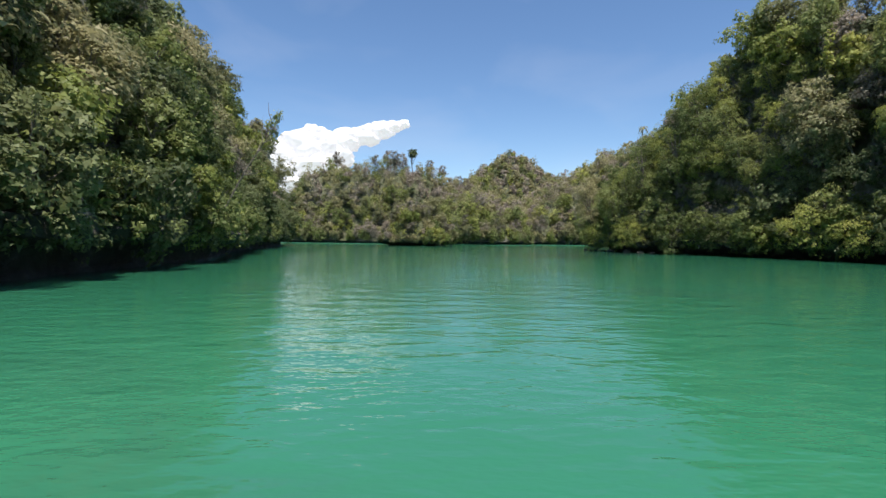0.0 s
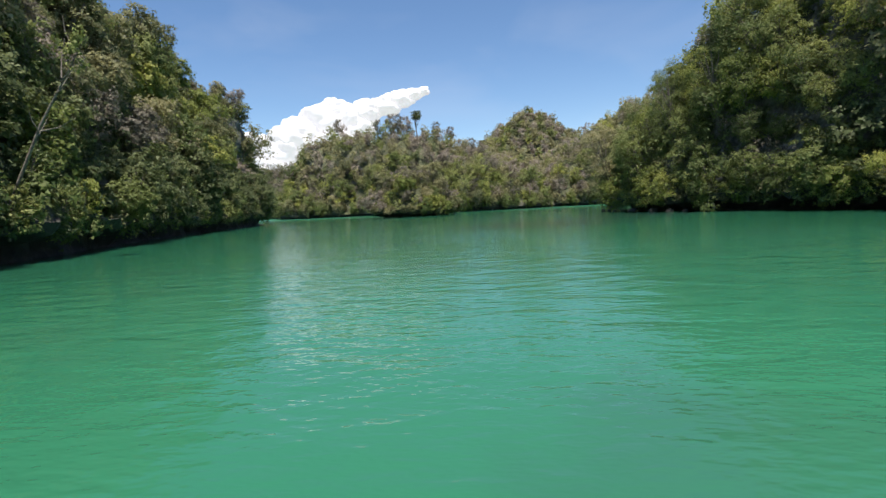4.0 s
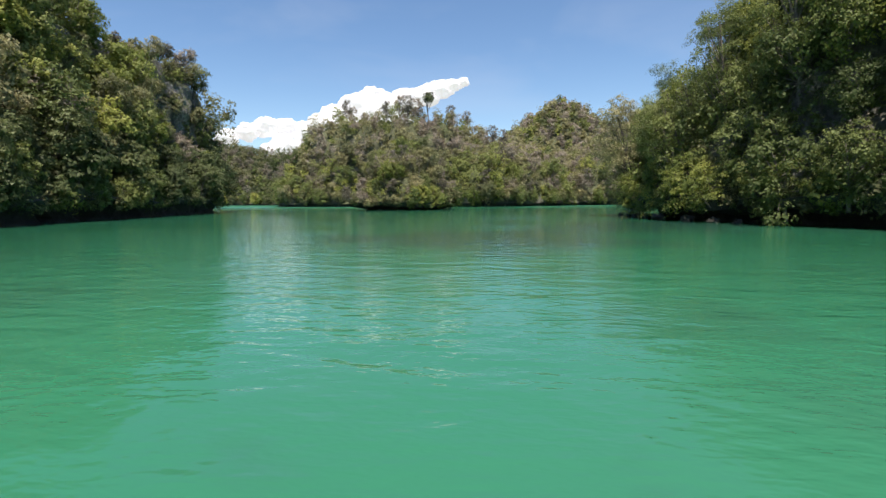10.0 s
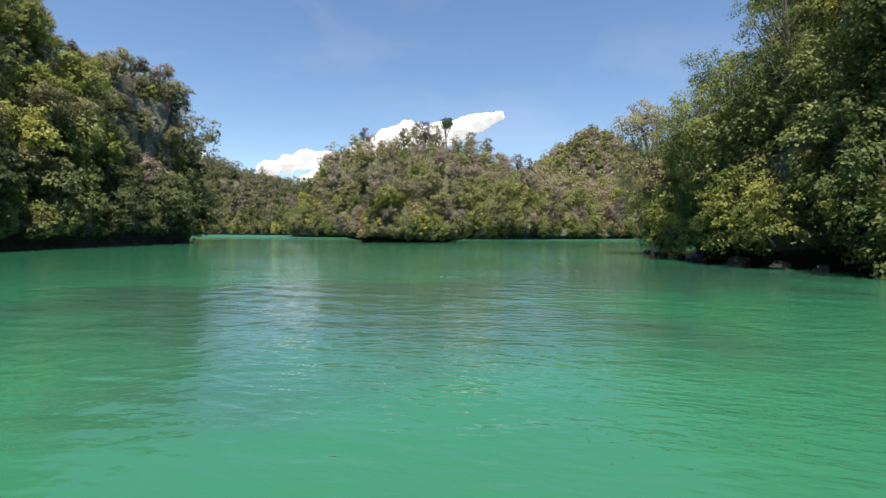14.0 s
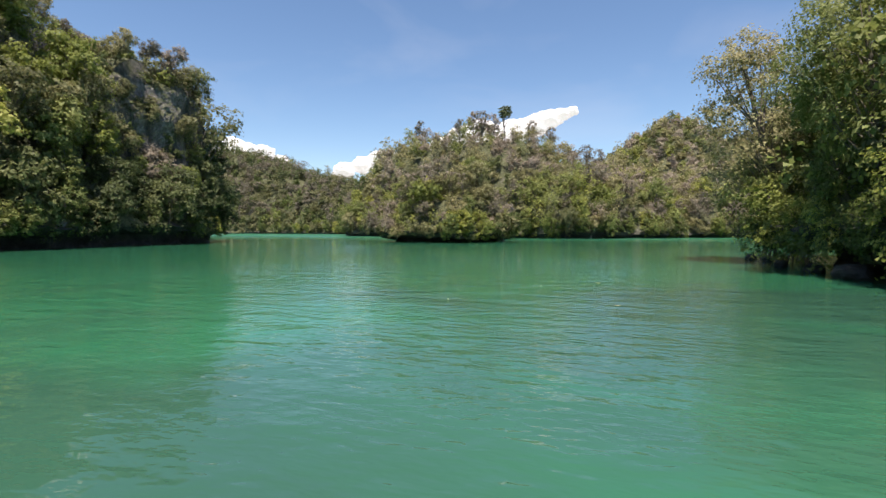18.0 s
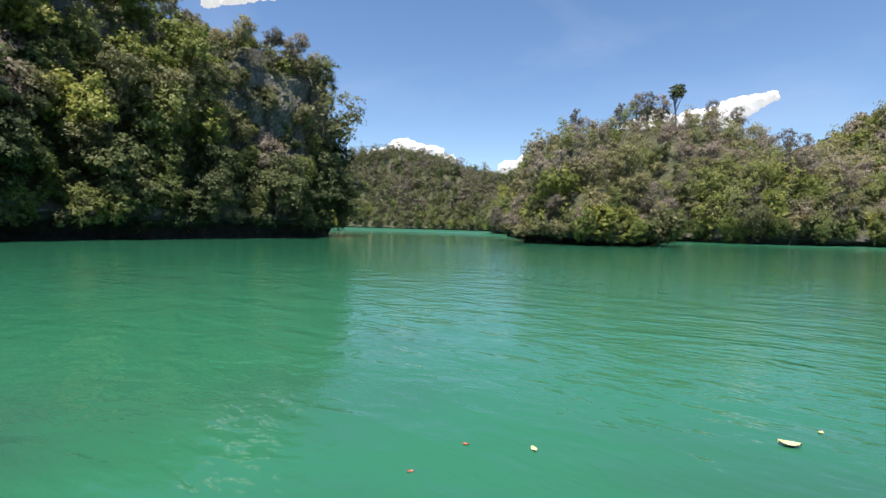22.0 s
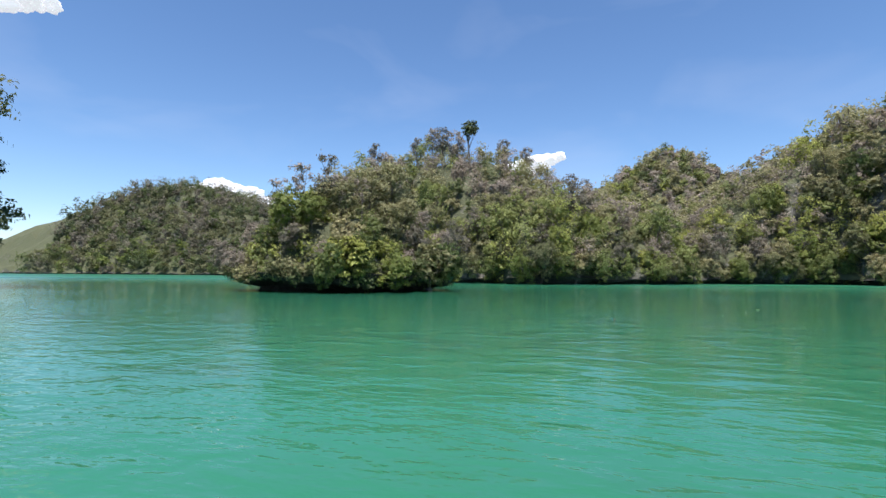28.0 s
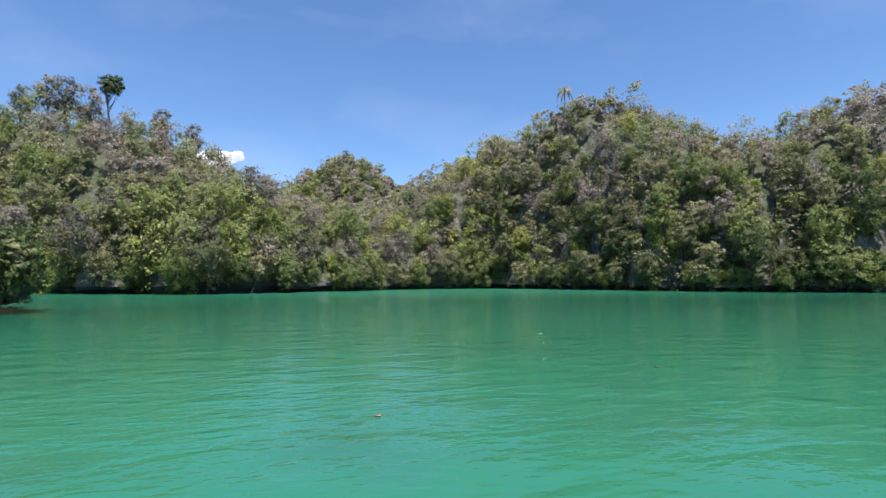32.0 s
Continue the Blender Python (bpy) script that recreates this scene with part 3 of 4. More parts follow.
    def fringe(self, gap, seed, keep, choose, size=(0.7, 1.2)):
        """Bushes rooted along the lip of the bank that hang out over the water."""
        r = np.random.default_rng(seed)
        last = None
        for p, o in zip(self.line, self.out):
            if not keep(p[0], p[1]) or (last is not None and math.hypot(*(p - last)) < gap * r.uniform(0.7, 1.5)):
                continue
            last = p
            x, y = p - o * r.uniform(0.1, 0.7)
            s = r.uniform(*size)
            tilt = Matrix.Rotation(radians(r.uniform(15, 48)), 4, Vector((-o[1], o[0], 0)).normalized())
            put(choose(r), Matrix.Translation((x, y, self.lip + r.uniform(-0.3, 0.25))) @ tilt @ Matrix.Rotation(r.uniform(0, 6.28), 4, "Z") @ Matrix.Diagonal((s, s, s * r.uniform(0.9, 1.2), 1)))

    def cover(self, name, spots, label, seed, count, size, spread, kinds, trail=None, keep=None, tall=1.3, loose=0.6):
        """Low growth over the whole mass, too dense to count: one object."""
        r = np.random.default_rng(seed)
        verts, faces, index, at = [], [], [], 0
        for x, y, z, lx, ly, d in spots:
            g = r.choice((0.7, 0.9, 1.1, 1.5))
            c = [(x + lx * spread * 0.4 + r.normal() * 0.3, y + ly * spread * 0.4 + r.normal() * 0.3, z + spread * r.uniform(0.1, 0.5))]
            c += [(x + lx * spread * 0.5 + r.normal() * spread * loose, y + ly * spread * 0.5 + r.normal() * spread * loose, z + g * spread * r.uniform(0.2, tall)) for _ in range(3)]
            q = [(g * spread * r.uniform(0.4, 0.75),) * 3 for _ in c]
            n, s = (count(x, y), size(x, y)) if callable(count) else (count, size)
            v, f = leaves(r, c, q, n, s, shell=0.5)
            verts.append(v)
            faces.append(f + at)
            index.append(np.full(len(f), r.choice(len(LEAF_SETS), p=kinds(x, y, z, d))))
            at += len(v)
        if trail:
            n, s = trail
            for p, o in zip(self.line, self.out):
                if not keep(p[0], p[1]) or r.random() < 0.12:
                    continue
                w = r.uniform(0.35, 0.8)
                c = [(*(p + o * r.uniform(-0.3, 0.35)), self.lip + r.uniform(-0.75, 0.2)) for _ in range(3)]
                v, f = leaves(r, c, [(w, w, w * r.uniform(0.8, 1.4)) for _ in c], n, s, shell=0.4)
                verts.append(v)
                faces.append(f + at)
                index.append(np.full(len(f), r.choice(4, p=[0.45, 0.3, 0.1, 0.15])))
                at += len(v)
        me = mesh_of(name, np.concatenate(verts), np.concatenate(faces), LEAF_SETS, np.concatenate(index))
        return tagged(new(name, me), label, "vegetation", kind="stuff")


# ---------------------------------------------------------------- water
def water_sheet():
    ring = [0, 30, 80, 200, 600, 1600, 4200]
    verts, sides = [(10, 60, 0)], 48
    for r in ring[1:]:
        verts += [(10 + r * math.cos(2 * math.pi * k / sides), 60 + r * math.sin(2 * math.pi * k / sides), 0) for k in range(sides)]
    me = bpy.data.meshes.new("water")
    quads = [(0, 1 + k, 1 + (k + 1) % sides) for k in range(sides)]
    for i in range(len(ring) - 2):
        for k in range(sides):
            a, b = 1 + i * sides + k, 1 + i * sides + (k + 1) % sides
            quads.append((a, a + sides, b + sides, b))
    me.from_pydata(verts, [], quads)
    me.materials.append(WATER)
    tagged(new("water", me), "milky emerald-green lagoon water with small ripples", "water", kind="structure")


water_sheet()

# ---------------------------------------------------------------- the land masses
west = Land("karst_west", [(-16, -30), (-16, 5), (-15.5, 24), (-17, 38), (-22, 52), (-25, 64), (-27.5, 76), (-29.5, 90), (-31, 100), (-32.6, 106.5), (-35, 112), (-42, 115.5), (-54, 116), (-68, 108), (-78, 70), (-80, 0), (-60, -45), (-30, -45)],
            [(-32, 20, 24, 10, 0.5), (-38, 50, 20, 9, 0.5), (-42, 75, 17, 9, 0.5), (-43, 90, 14, 8, 1.2), (-44, 101, 9.5, 6.5, 1.0), (-40, 110, 5.5, 4, 0.6)], 1.5, 1.5, 101,
            "grey limestone slope of a forested karst hill with an undercut foot", notch=1.5, lip=2.0,
            blocks=[([(-37.5, 80), (-37.5, 96), (-37.6, 107.5), (-39.6, 113.2), (-50, 114), (-62, 100), (-60, 80)], 22.3, 7.0),
                    ([(-35, 52), (-36, 66), (-37.5, 78), (-39.5, 94), (-60, 94), (-60, 50)], 23.3, 4.0),
                    ([(-29, 20), (-30, 40), (-34, 56), (-36, 66), (-60, 66), (-60, 10)], 25.5, 3.0)])
east = Land("karst_east", [(35, -25), (36, 15), (36, 38), (33.5, 52), (30.6, 61), (26.6, 67), (24.5, 73), (24.5, 81), (26.5, 88), (32.5, 93), (46, 98), (70, 90), (85, 50), (85, 0), (65, -30)],
            [(48, 30, 27, 8, 0.6), (45, 48, 25, 8, 0.7), (42.5, 62, 27, 4, 1.5), (33, 73, 7, 4, 0.9), (29, 82, 5.5, 4, 0.6), (56, 60, 26, 10, 1.0), (38, 66, 15, 3, 1.3), (42, 56, 23, 5, 0.8)], lambda x, y: np.where(y > 50, 2.9, 2.2), 1.5, 202,
            "grey limestone slope of a forested karst headland", lip=1.75)
islet = Land("karst_islet", [(-15.8, 121.8), (-12.5, 117.5), (-7, 116.4), (-2, 118.6), (1.6, 122.8), (3.2, 127.6), (2.4, 131.5), (-6, 134), (-14.5, 129)],
             [(-7.5, 122, 6.2, 2, 0.6), (-1.5, 123, 6.8, 3, 0.6)], 2.4, 1.3, 303, "undercut grey limestone islet covered with bushes", 0.5, 2.4, 1.4)
north = Land("karst_north", [(-66, 200), (-50, 186), (-36, 184), (-20, 178), (-4, 166), (8, 162), (22, 173), (36, 186), (50, 195), (60, 196), (67, 187), (71, 177), (75, 167), (82, 156), (96, 146), (118, 137), (155, 115), (190, 135), (205, 280), (120, 390), (0, 400), (-60, 320), (-76, 240)],
             [(-44, 214, 28, 6, 0.5), (-24, 199, 27, 8, 0.45), (-9, 198, 26, 5, 0.72), (12, 245, 21, 8, 0.3), (46, 318, 53, 3, 0.72), (30, 300, 33, 6, 0.5), (78, 300, 32, 10, 0.4), (82, 197, 39, 4, 0.8), (90, 198, 40.5, 5, 0.7), (100, 207, 36, 6, 0.6), (70, 213, 31, 5, 0.7), (84, 232, 38, 7, 0.6), (107, 171, 25, 9, 0.45), (120, 156, 31, 7, 0.5), (130, 143, 25, 9, 0.5), (83, 262, 34, 6, 0.8)], lambda x, y: np.where(x > 45, 3.2, 2.1), 3.0, 404,
             "forested karst hills across the lagoon", 1.8, 1.1, 0.95)
far = Land("karst_far", [(-75, 250), (-98, 268), (-130, 284), (-165, 296), (-240, 285), (-420, 285), (-420, 520), (-160, 560), (-60, 480), (-50, 330)],
           [(-100, 318, 24, 10, 0.3), (-140, 330, 25, 12, 0.3), (-185, 345, 35, 18, 0.3), (-245, 350, 52, 22, 0.35), (-90, 380, 26, 20, 0.3)], 1.1, 5.0, 505,
           "distant forested karst hill at the end of the channel", 2.5, 2.0, 0.6)


def cliff_face(name, line, low, high, lean, seed, label):
    """A weathered rock wall along a line: ledges, pockets and hanging noses, its head drawn back into the slope."""
    p = np.array(line, float)
    for _ in range(2):
        q = np.stack([p[:-1] * 0.75 + p[1:] * 0.25, p[:-1] * 0.25 + p[1:] * 0.75], 1).reshape(-1, 2)
        p = np.concatenate([p[:1], q, p[-1:]])
    run = np.r_[0, np.cumsum(np.linalg.norm(np.diff(p, axis=0), axis=1))]
    nu, nv = int(run[-1] / 0.3), int((high - low) / 0.3)
    at = np.linspace(0, run[-1], nu)
    base = np.stack([np.interp(at, run, p[:, 0]), np.interp(at, run, p[:, 1])], 1)
    way = np.gradient(base, axis=0)
    out = np.stack([way[:, 1], -way[:, 0]], 1) / np.linalg.norm(way, axis=1)[:, None]
    verts, faces = [], []
    for j in range(nv):
        v = j / (nv - 1)
        for i in range(nu):
            x, y, z = *base[i], low + (high - low) * v
            q = Vector((x, y, z))
            d = 1.5 * noise.noise(q * 0.17 + Vector((seed, 0, 0))) + 0.75 * noise.noise(Vector((x * 0.5, y * 0.5, z * 0.42)) + Vector((0, seed, 0))) + 0.4 * abs(noise.noise(q * 1.15)) + 0.18 * noise.noise(q * 2.9)
            d += lean * v - 2.6 * max(0, v - 0.88) / 0.12 - 1.6 * max(0, 0.12 - v) / 0.12 - 2.0 * max(0, abs(2 * i / (nu - 1) - 1) - 0.8) / 0.2
            verts.append((x + out[i, 0] * d, y + out[i, 1] * d, z))
    for j in range(nv - 1):
        for i in range(nu - 1):
            a = j * nu + i
            faces.append((a, a + 1, a + nu + 1, a + nu))
    tagged(new(name, mesh_of(name, verts, faces, [ROCK])), label, "rock", kind="structure")


cliff_face("cliff_face_north", [(-36.5, 94), (-36.7, 101), (-36.8, 107.5), (-38.8, 113), (-45, 115.2), (-51, 115)], 7.5, 21.0, -0.2, 3.7, "bare grey limestone cliff stained dark above the trees")
cliff_face("cliff_face_south", [(-35.3, 70), (-35.8, 76), (-36.6, 84), (-37.2, 90)], 13.5, 22.0, 0.2, 9.1, "dark limestone overhang among trees high on the hill")


# ---------------------------------------------------------------- forest
def east_choice(x, y, z, d, r):
    u = r.random()
    if y < 52 or d > 6.5:
        return near_choice(x, y, z, d, r)
    if d < 3:
        return ("near_bush_a", 1.0) if u < 0.3 else ("near_bush_b", 1.1) if u < 0.65 else ("near_tree_b", 0.6)
    return ("near_tree_a", 0.85) if u < 0.35 else ("near_tree_b", 0.85) if u < 0.55 else ("near_tree_c", 0.75)


def near_choice(x, y, z, d, r):
    u = r.random()
    if d < 3.2:
        return (("bush_a", 0.9) if u < 0.14 else ("bush_b", 1.0) if u < 0.42 else ("bush_d", 1.2) if u < 0.72 else ("broad_b", 0.7))
    if x < 0 and y > 92 and z > 19:
        return ("bush_c", 1.2) if u < 0.45 else ("broad_d", 0.5) if u < 0.7 else ("broad_c", 0.5)
    if x < 0 and 95 < y < 114 and 8 < z < 20.5:
        return ("bush_c", 0.85) if u < 0.6 else ("broad_c", 0.45)
    # mostly dark species low down: shade under the canopy put into leaf colour
    if x < 0 and z < 6:
        return ("broad_b", 0.8) if u < 0.5 else ("broad_a", 0.8) if u < 0.72 else ("bush_d", 1.3) if u < 0.88 else ("broad_c", 0.75)
    # paler mixes from here on stand in for sunlight on dim slopes
    if x < 0 and y > 66 and d < 12:
        return (("broad_a", 0.85) if u < 0.24 else ("broad_e", 0.8) if u < 0.56 else ("broad_c", 0.8) if u < 0.82 else ("broad_d", 0.8) if u < 0.92 else ("bush_a", 1.0))
    if x > 0 and d < 12:
        return (("broad_a", 0.85) if u < 0.28 else ("broad_e", 0.8) if u < 0.52 else ("broad_b", 0.8) if u < 0.68 else ("broad_c", 0.8) if u < 0.92 else ("broad_d", 0.8))
    if d < 9:
        return (("broad_a", 0.8) if u < 0.3 else ("broad_b", 0.85) if u < 0.62 else ("broad_c", 0.8) if u < 0.88 else ("broad_d", 0.8) if u < 0.94 else ("bush_a", 1.0))
    # above 14 m, light-leaved trees paint the sunlit brow
    return (("upper_c", 0.7) if u < 0.26 else ("broad_d", 0.65) if u < 0.40 else ("broad_e", 0.7) if u < 0.76 else ("upper_a", 0.7) if u < 0.88 else ("bush_c", 1.1)) if z > 14 else (("upper_b", 0.75) if u < 0.08 else ("upper_c", 0.75) if u < 0.5 else ("broad_c", 0.65) if u < 0.62 else ("bush_c", 1.1) if u < 0.72 else ("broad_d", 0.7) if u < 0.84 else ("upper_a", 0.75))


CLIFF = [(-37.4, 107, 16.5, 4.6), (-39.2, 111.5, 16, 4.4), (-37.2, 99.5, 18, 2.8), (-36.8, 80, 18.5, 3.6), (-37.5, 89, 20, 2.6)]
spots = west.spots(45000, 2.55, 1, lambda x, y: (x > np.where(y < 50, -40, -46)) & (y > 8), CLIFF)
west.plant_on(spots, near_choice, 2)
spots = west.spots(40000, 1.7, 3, lambda x, y: (x > np.where(y < 50, -38, -44)) & (y > 8), CLIFF)
# deep green within 4.5 m of the shore paints the bank's shaded gaps
west.cover("undergrowth", spots, "dense dark green undergrowth on a limestone slope", 4, 200, 0.27, 0.9, lambda x, y, z, d: [0.85, 0.15, 0.0, 0.0, 0.0] if d < 4.5 else [0.2, 0.3, 0.14, 0.24, 0.12], (200, 0.2), lambda x, y: x > -42 and y > 8)

spots = east.spots(40000, 2.5, 5, lambda x, y: (x < 47) & (y > 22))
east.plant_on(spots, east_choice, 6)
spots = east.spots(36000, 1.7, 7, lambda x, y: (x < 46) & (y > 22))
east.cover("undergrowth", spots, "dense dark green undergrowth on a limestone headland", 8, 200, 0.26, 0.9, lambda x, y, z, d: [0.28, 0.34, 0.16, 0.16, 0.06], (480, 0.17), lambda x, y: x < 40 and y > 24)


def hanging(r):
    return ("bush_a", "bush_b", "bush_d", "bush_d", "bush_c")[r.integers(5)]


# mainly dark shrubs, their colour standing in for shade in the recesses
west.fringe(5.5, 31, lambda x, y: x > -42 and y > 8, lambda r: ("bush_b", "bush_d", "bush_d", "bush_d", "bush_a")[r.integers(5)], (0.45, 1.2))
east.fringe(1.7, 32, lambda x, y: x < 40 and y > 20, lambda r: ("near_bush_a", "near_bush_a", "near_bush_b")[r.integers(3)], (0.45, 1.1))
islet.fringe(1.5, 36, lambda x, y: y < 128 and x < -3, lambda r: ("bush_c", "broad_d", "bush_c")[r.integers(3)], (0.32, 0.6))
islet.fringe(2.0, 33, lambda x, y: y < 128 and x > -4, hanging, (0.5, 1.1))


def islet_choice(x, y, z, d, r):
    u = r.random()
    if d < 1.3 and x < -3:
        return ("bush_c", 0.5) if u < 0.6 else ("broad_d", 0.35)
    if d < 2.2:
        if x < -3:
            return ("bush_c", 0.9) if u < 0.45 else ("broad_d", 0.5) if u < 0.7 else ("bush_b", 0.8)
        return ("bush_a", 0.8) if u < 0.4 else ("bush_b", 0.85) if u < 0.65 else ("bush_c", 1.0) if u < 0.8 else ("broad_d", 0.5)
    if x < -3:
        return ("broad_d", 0.5) if u < 0.16 else ("broad_c", 0.55) if u < 0.5 else ("broad_e", 0.55)
    return ("broad_c", 0.6) if u < 0.3 else ("broad_e", 0.62) if u < 0.62 else ("broad_d", 0.6) if u < 0.72 else ("broad_e", 0.58)


spots = islet.spots(4000, 1.9, 9, lambda x, y: x > -99)
islet.plant_on(spots, islet_choice, 10)
spots = islet.spots(3000, 1.3, 11, lambda x, y: x > -99)
islet.cover("undergrowth", spots, "yellow-green and grey scrub on the islet", 12, 150, 0.24, 0.7, lambda x, y, z, d: [0.05, 0.30, 0.36, 0.23, 0.06], (220, 0.18), lambda x, y: x > -7 and y < 129)


def waterside(r):
    return ("far_a", "far_a", "far_b", "far_c", "far_c")[r.integers(5)]


far.fringe(6.0, 35, lambda x, y: -175 < x < -60 and y < 305, waterside, (0.8, 1.3))
north.fringe(3.2, 37, lambda x, y: y < 216 and 40 < x < 125, lambda r: ("far_a", "far_b", "bush_b", "far_a")[r.integers(4)], (0.5, 0.75))
north.fringe(3.6, 34, lambda x, y: y < 222 and x < 128 and x > -70, waterside, (0.55, 0.95))


def north_choice(x, y, z, d, r):
    u = r.random()
    if d < 7:
        return ("far_a", 0.9) if u < 0.36 else ("far_b", 0.8) if u < 0.5 else ("far_c", 0.8) if u < 0.82 else ("far_d", 0.8)
    return None, 0


spots = north.spots(30000, 3.6, 13, lambda x, y: (y < 226) & (x < 132))
north.plant_on(spots, north_choice, 14, size=(0.7, 1.3))
spots = north.spots(100000, 2.9, 15, lambda x, y: (y < 330) & (x < 140), [(-43, 188, 11, 3.0)])
north.cover("hillside_forest", spots, "dense olive and grey-green forest on karst hills", 16, lambda x, y: 580 if math.hypot(x - 16, y - 95) < 118 else 300 if y < 225 else 200, lambda x, y: 0.36 if math.hypot(x - 16, y - 95) < 118 else 0.55 if y < 225 else 0.8, 2.1,
            lambda x, y, z, d: [0.12, 0.33, 0.16, 0.30, 0.09] if z < 9 else [0.05, 0.09, 0.05, 0.43, 0.38] if x > 56 else [0.09, 0.15, 0.05, 0.41, 0.30], (110, 0.33), lambda x, y: x > 30 and y < 220, tall=1.75, loose=0.34)
spots = far.spots(60000, 3.4, 17, lambda x, y: (y < 430) & (x > -290))
far.cover("distant_forest", spots, "distant olive-brown forest on a karst hill", 18, 260, 0.78, 3.0,
          lambda x, y, z, d: [0.10, 0.32, 0.18, 0.30, 0.10] if d < 9 else [0.18, 0.09, 0.01, 0.32, 0.40], tall=1.8, loose=0.4)


def stand(kind, land, x, y, s=1.0, turn=0.0, lean=0.0, towards=0.0):
    z = float(land.height(np.array([x]), np.array([y]))[0]) - 0.2
    tilt = Matrix.Rotation(radians(lean), 4, Vector((math.cos(radians(towards)), math.sin(radians(towards)), 0)))
    return put(kind, Matrix.Translation((x, y, z)) @ tilt @ Matrix.Rotation(radians(turn), 4, "Z") @ Matrix.Diagonal((s, s, s, 1)))


stand("tall", north, -10.4, 191, 0.84, 20)
for x, y, s, a in ((-20, 194, 0.95, 0), (-17.5, 193, 1.0, 80), (-14.5, 194, 0.95, 150), (-25, 197, 0.8, 10), (-4, 197, 0.8, 60), (1, 199, 0.8, 40), (4, 226, 1.0, 30), (6, 232, 1.1, 10), (9, 236, 1.1, 70), (13, 240, 1.0, 120), (-46, 214, 0.8, 100), (-43, 212, 0.9, 20)):
    stand("thin", north, x, y, s, a)
for kind, x, y, s, a, tip in (("big", 25.8, 74.0, 0.8, 20, 12), ("big_b", 28.4, 70, 0.85, 120, 10), ("big", 27.2, 80.5, 0.62, 220, 8), ("big_b", 30.8, 65, 0.9, 60, 6), ("big", 30.2, 73, 0.8, 160, 4), ("big_b", 27.8, 76.5, 0.8, 200, 8)):
    stand(kind, east, x, y, s, a, tip, -90)
for x, y, s, a, tip in ((25.6, 82.6, 1.0, 30, 15), (26.8, 85.0, 0.72, 200, 10)):
    stand("point", east, x, y, s, a, tip, -90)
for x, y, s, a in ((78.8, 196.4, 1.05, 10), (18.4, 250, 1.15, 60), (66.4, 209, 0.95, 110), (68.2, 210, 0.85, 200), (73, 204, 0.7, 300)):
    stand("palm", north, x, y, s, a)
for x, y, s, a in ((-38.8, 111.6, 0.55, 30), (-38.2, 109.2, 0.4, 140), (-41.2, 107, 0.5, 200), (-36.7, 109.6, 1.5, 90)):
    stand("open", west, x, y, s, a)
for x, y, s, a in ((-12, 121, 0.8, 0), (-10, 120.5, 1.0, 70), (-7.5, 120, 1.15, 140), (-6, 121, 1.25, 200), (-11.5, 122, 0.75, 260), (-4.5, 121, 0.9, 300), (-8.8, 121.5, 0.9, 20), (-3, 122, 0.8, 90)):
    stand("snag", islet, x, y, s, a)


# ---------------------------------------------------------------- small things on the banks and the water
pole = dead_tree("leaning_dead_tree", 71, 9.0, "thin pale dead tree leaning out from the bank", 0.085, 0)
pole.matrix_basis = Matrix.Translation((-17.2, 34.5, 2.4)) @ Matrix.Rotation(radians(29), 4, "Y")
tufts = np.random.default_rng(72)
v, f = leaves(tufts, [(0.1, 0, 8.6), (0.3, 0.2, 7.9), (-0.2, 0.1, 8.2), (0.1, -0.3, 9.1)], [(0.4, 0.4, 0.5)] * 4, 420, 0.15, shell=0.2)
part_mesh("crown", mesh_of("pole_crown", v, f, [LEAF_GREEN]), pole)


def root_tangle(x, y, turn, spread, seed):
    """Arched stilt roots that reach from the bank into the water."""
    r = random.Random(seed)
    foot = tagged(new("stilt_roots"), "brown tangled mangrove stilt roots at the water's edge", "roots")
    for i in range(11):
        a = radians(turn + r.uniform(-75, 75))
        d = spread * r.uniform(0.5, 1.1)
        high = r.uniform(0.7, 1.7)
        start = Vector((r.uniform(-0.5, 0.5), r.uniform(-0.5, 0.5), high))
        end = Vector((math.cos(a) * d, math.sin(a) * d, -0.3))
        mid = start.lerp(end, 0.5) + Vector((0, 0, r.uniform(0.15, 0.55)))
        quarter, third = start.lerp(mid, 0.5) + Vector((0, 0, 0.1)), mid.lerp(end, 0.55) + Vector((0, 0, 0.12))
        w = r.uniform(0.025, 0.05)
        v, f = tube([start, quarter, mid, third, end], [w, w * 0.95, w * 0.85, w * 0.75, w * 0.6], 6)
        part_mesh("root", mesh_of("stilt_root", v, f, [PALE_WOOD], smooth=True), foot)
    foot.matrix_basis = Matrix.Translation((x, y, 0))
    return foot


PALE_WOOD = plain("root_wood", (0.17, 0.13, 0.10), 0.8)
for x, y, turn, spread, seed in ((26.0, 85.5, 170, 1.7, 1), (25.7, 80.5, 185, 1.3, 2)):
    root_tangle(x, y, turn, spread, seed)


def boulder(x, y, size, seed, flat=0.7):
    """A pitted, tide-stained block half in the water."""
    bm = bmesh.new()
    bmesh.ops.create_icosphere(bm, subdivisions=3, radius=1)
    for v in bm.verts:
        q = v.co * 1.0 + Vector((seed * 7.3, seed * 3.1, 0))
        v.co *= 1 + 0.42 * noise.noise(q * 1.1) + 0.22 * noise.noise(q * 2.6) + 0.09 * noise.noise(q * 6)
        v.co = Vector((v.co.x * size, v.co.y * size * 0.85, v.co.z * size * flat))
    me = bpy.data.meshes.new("boulder")
    bm.to_mesh(me)
    bm.free()
    me.materials.append(SHADY_TIDE)
    ob = tagged(new("boulder", me), "dark tide-stained limestone boulder in the shallows", "rock")
    ob.matrix_basis = Matrix.Translation((x, y, size * flat * 0.25)) @ Matrix.Rotation(seed * 1.7, 4, "Z")


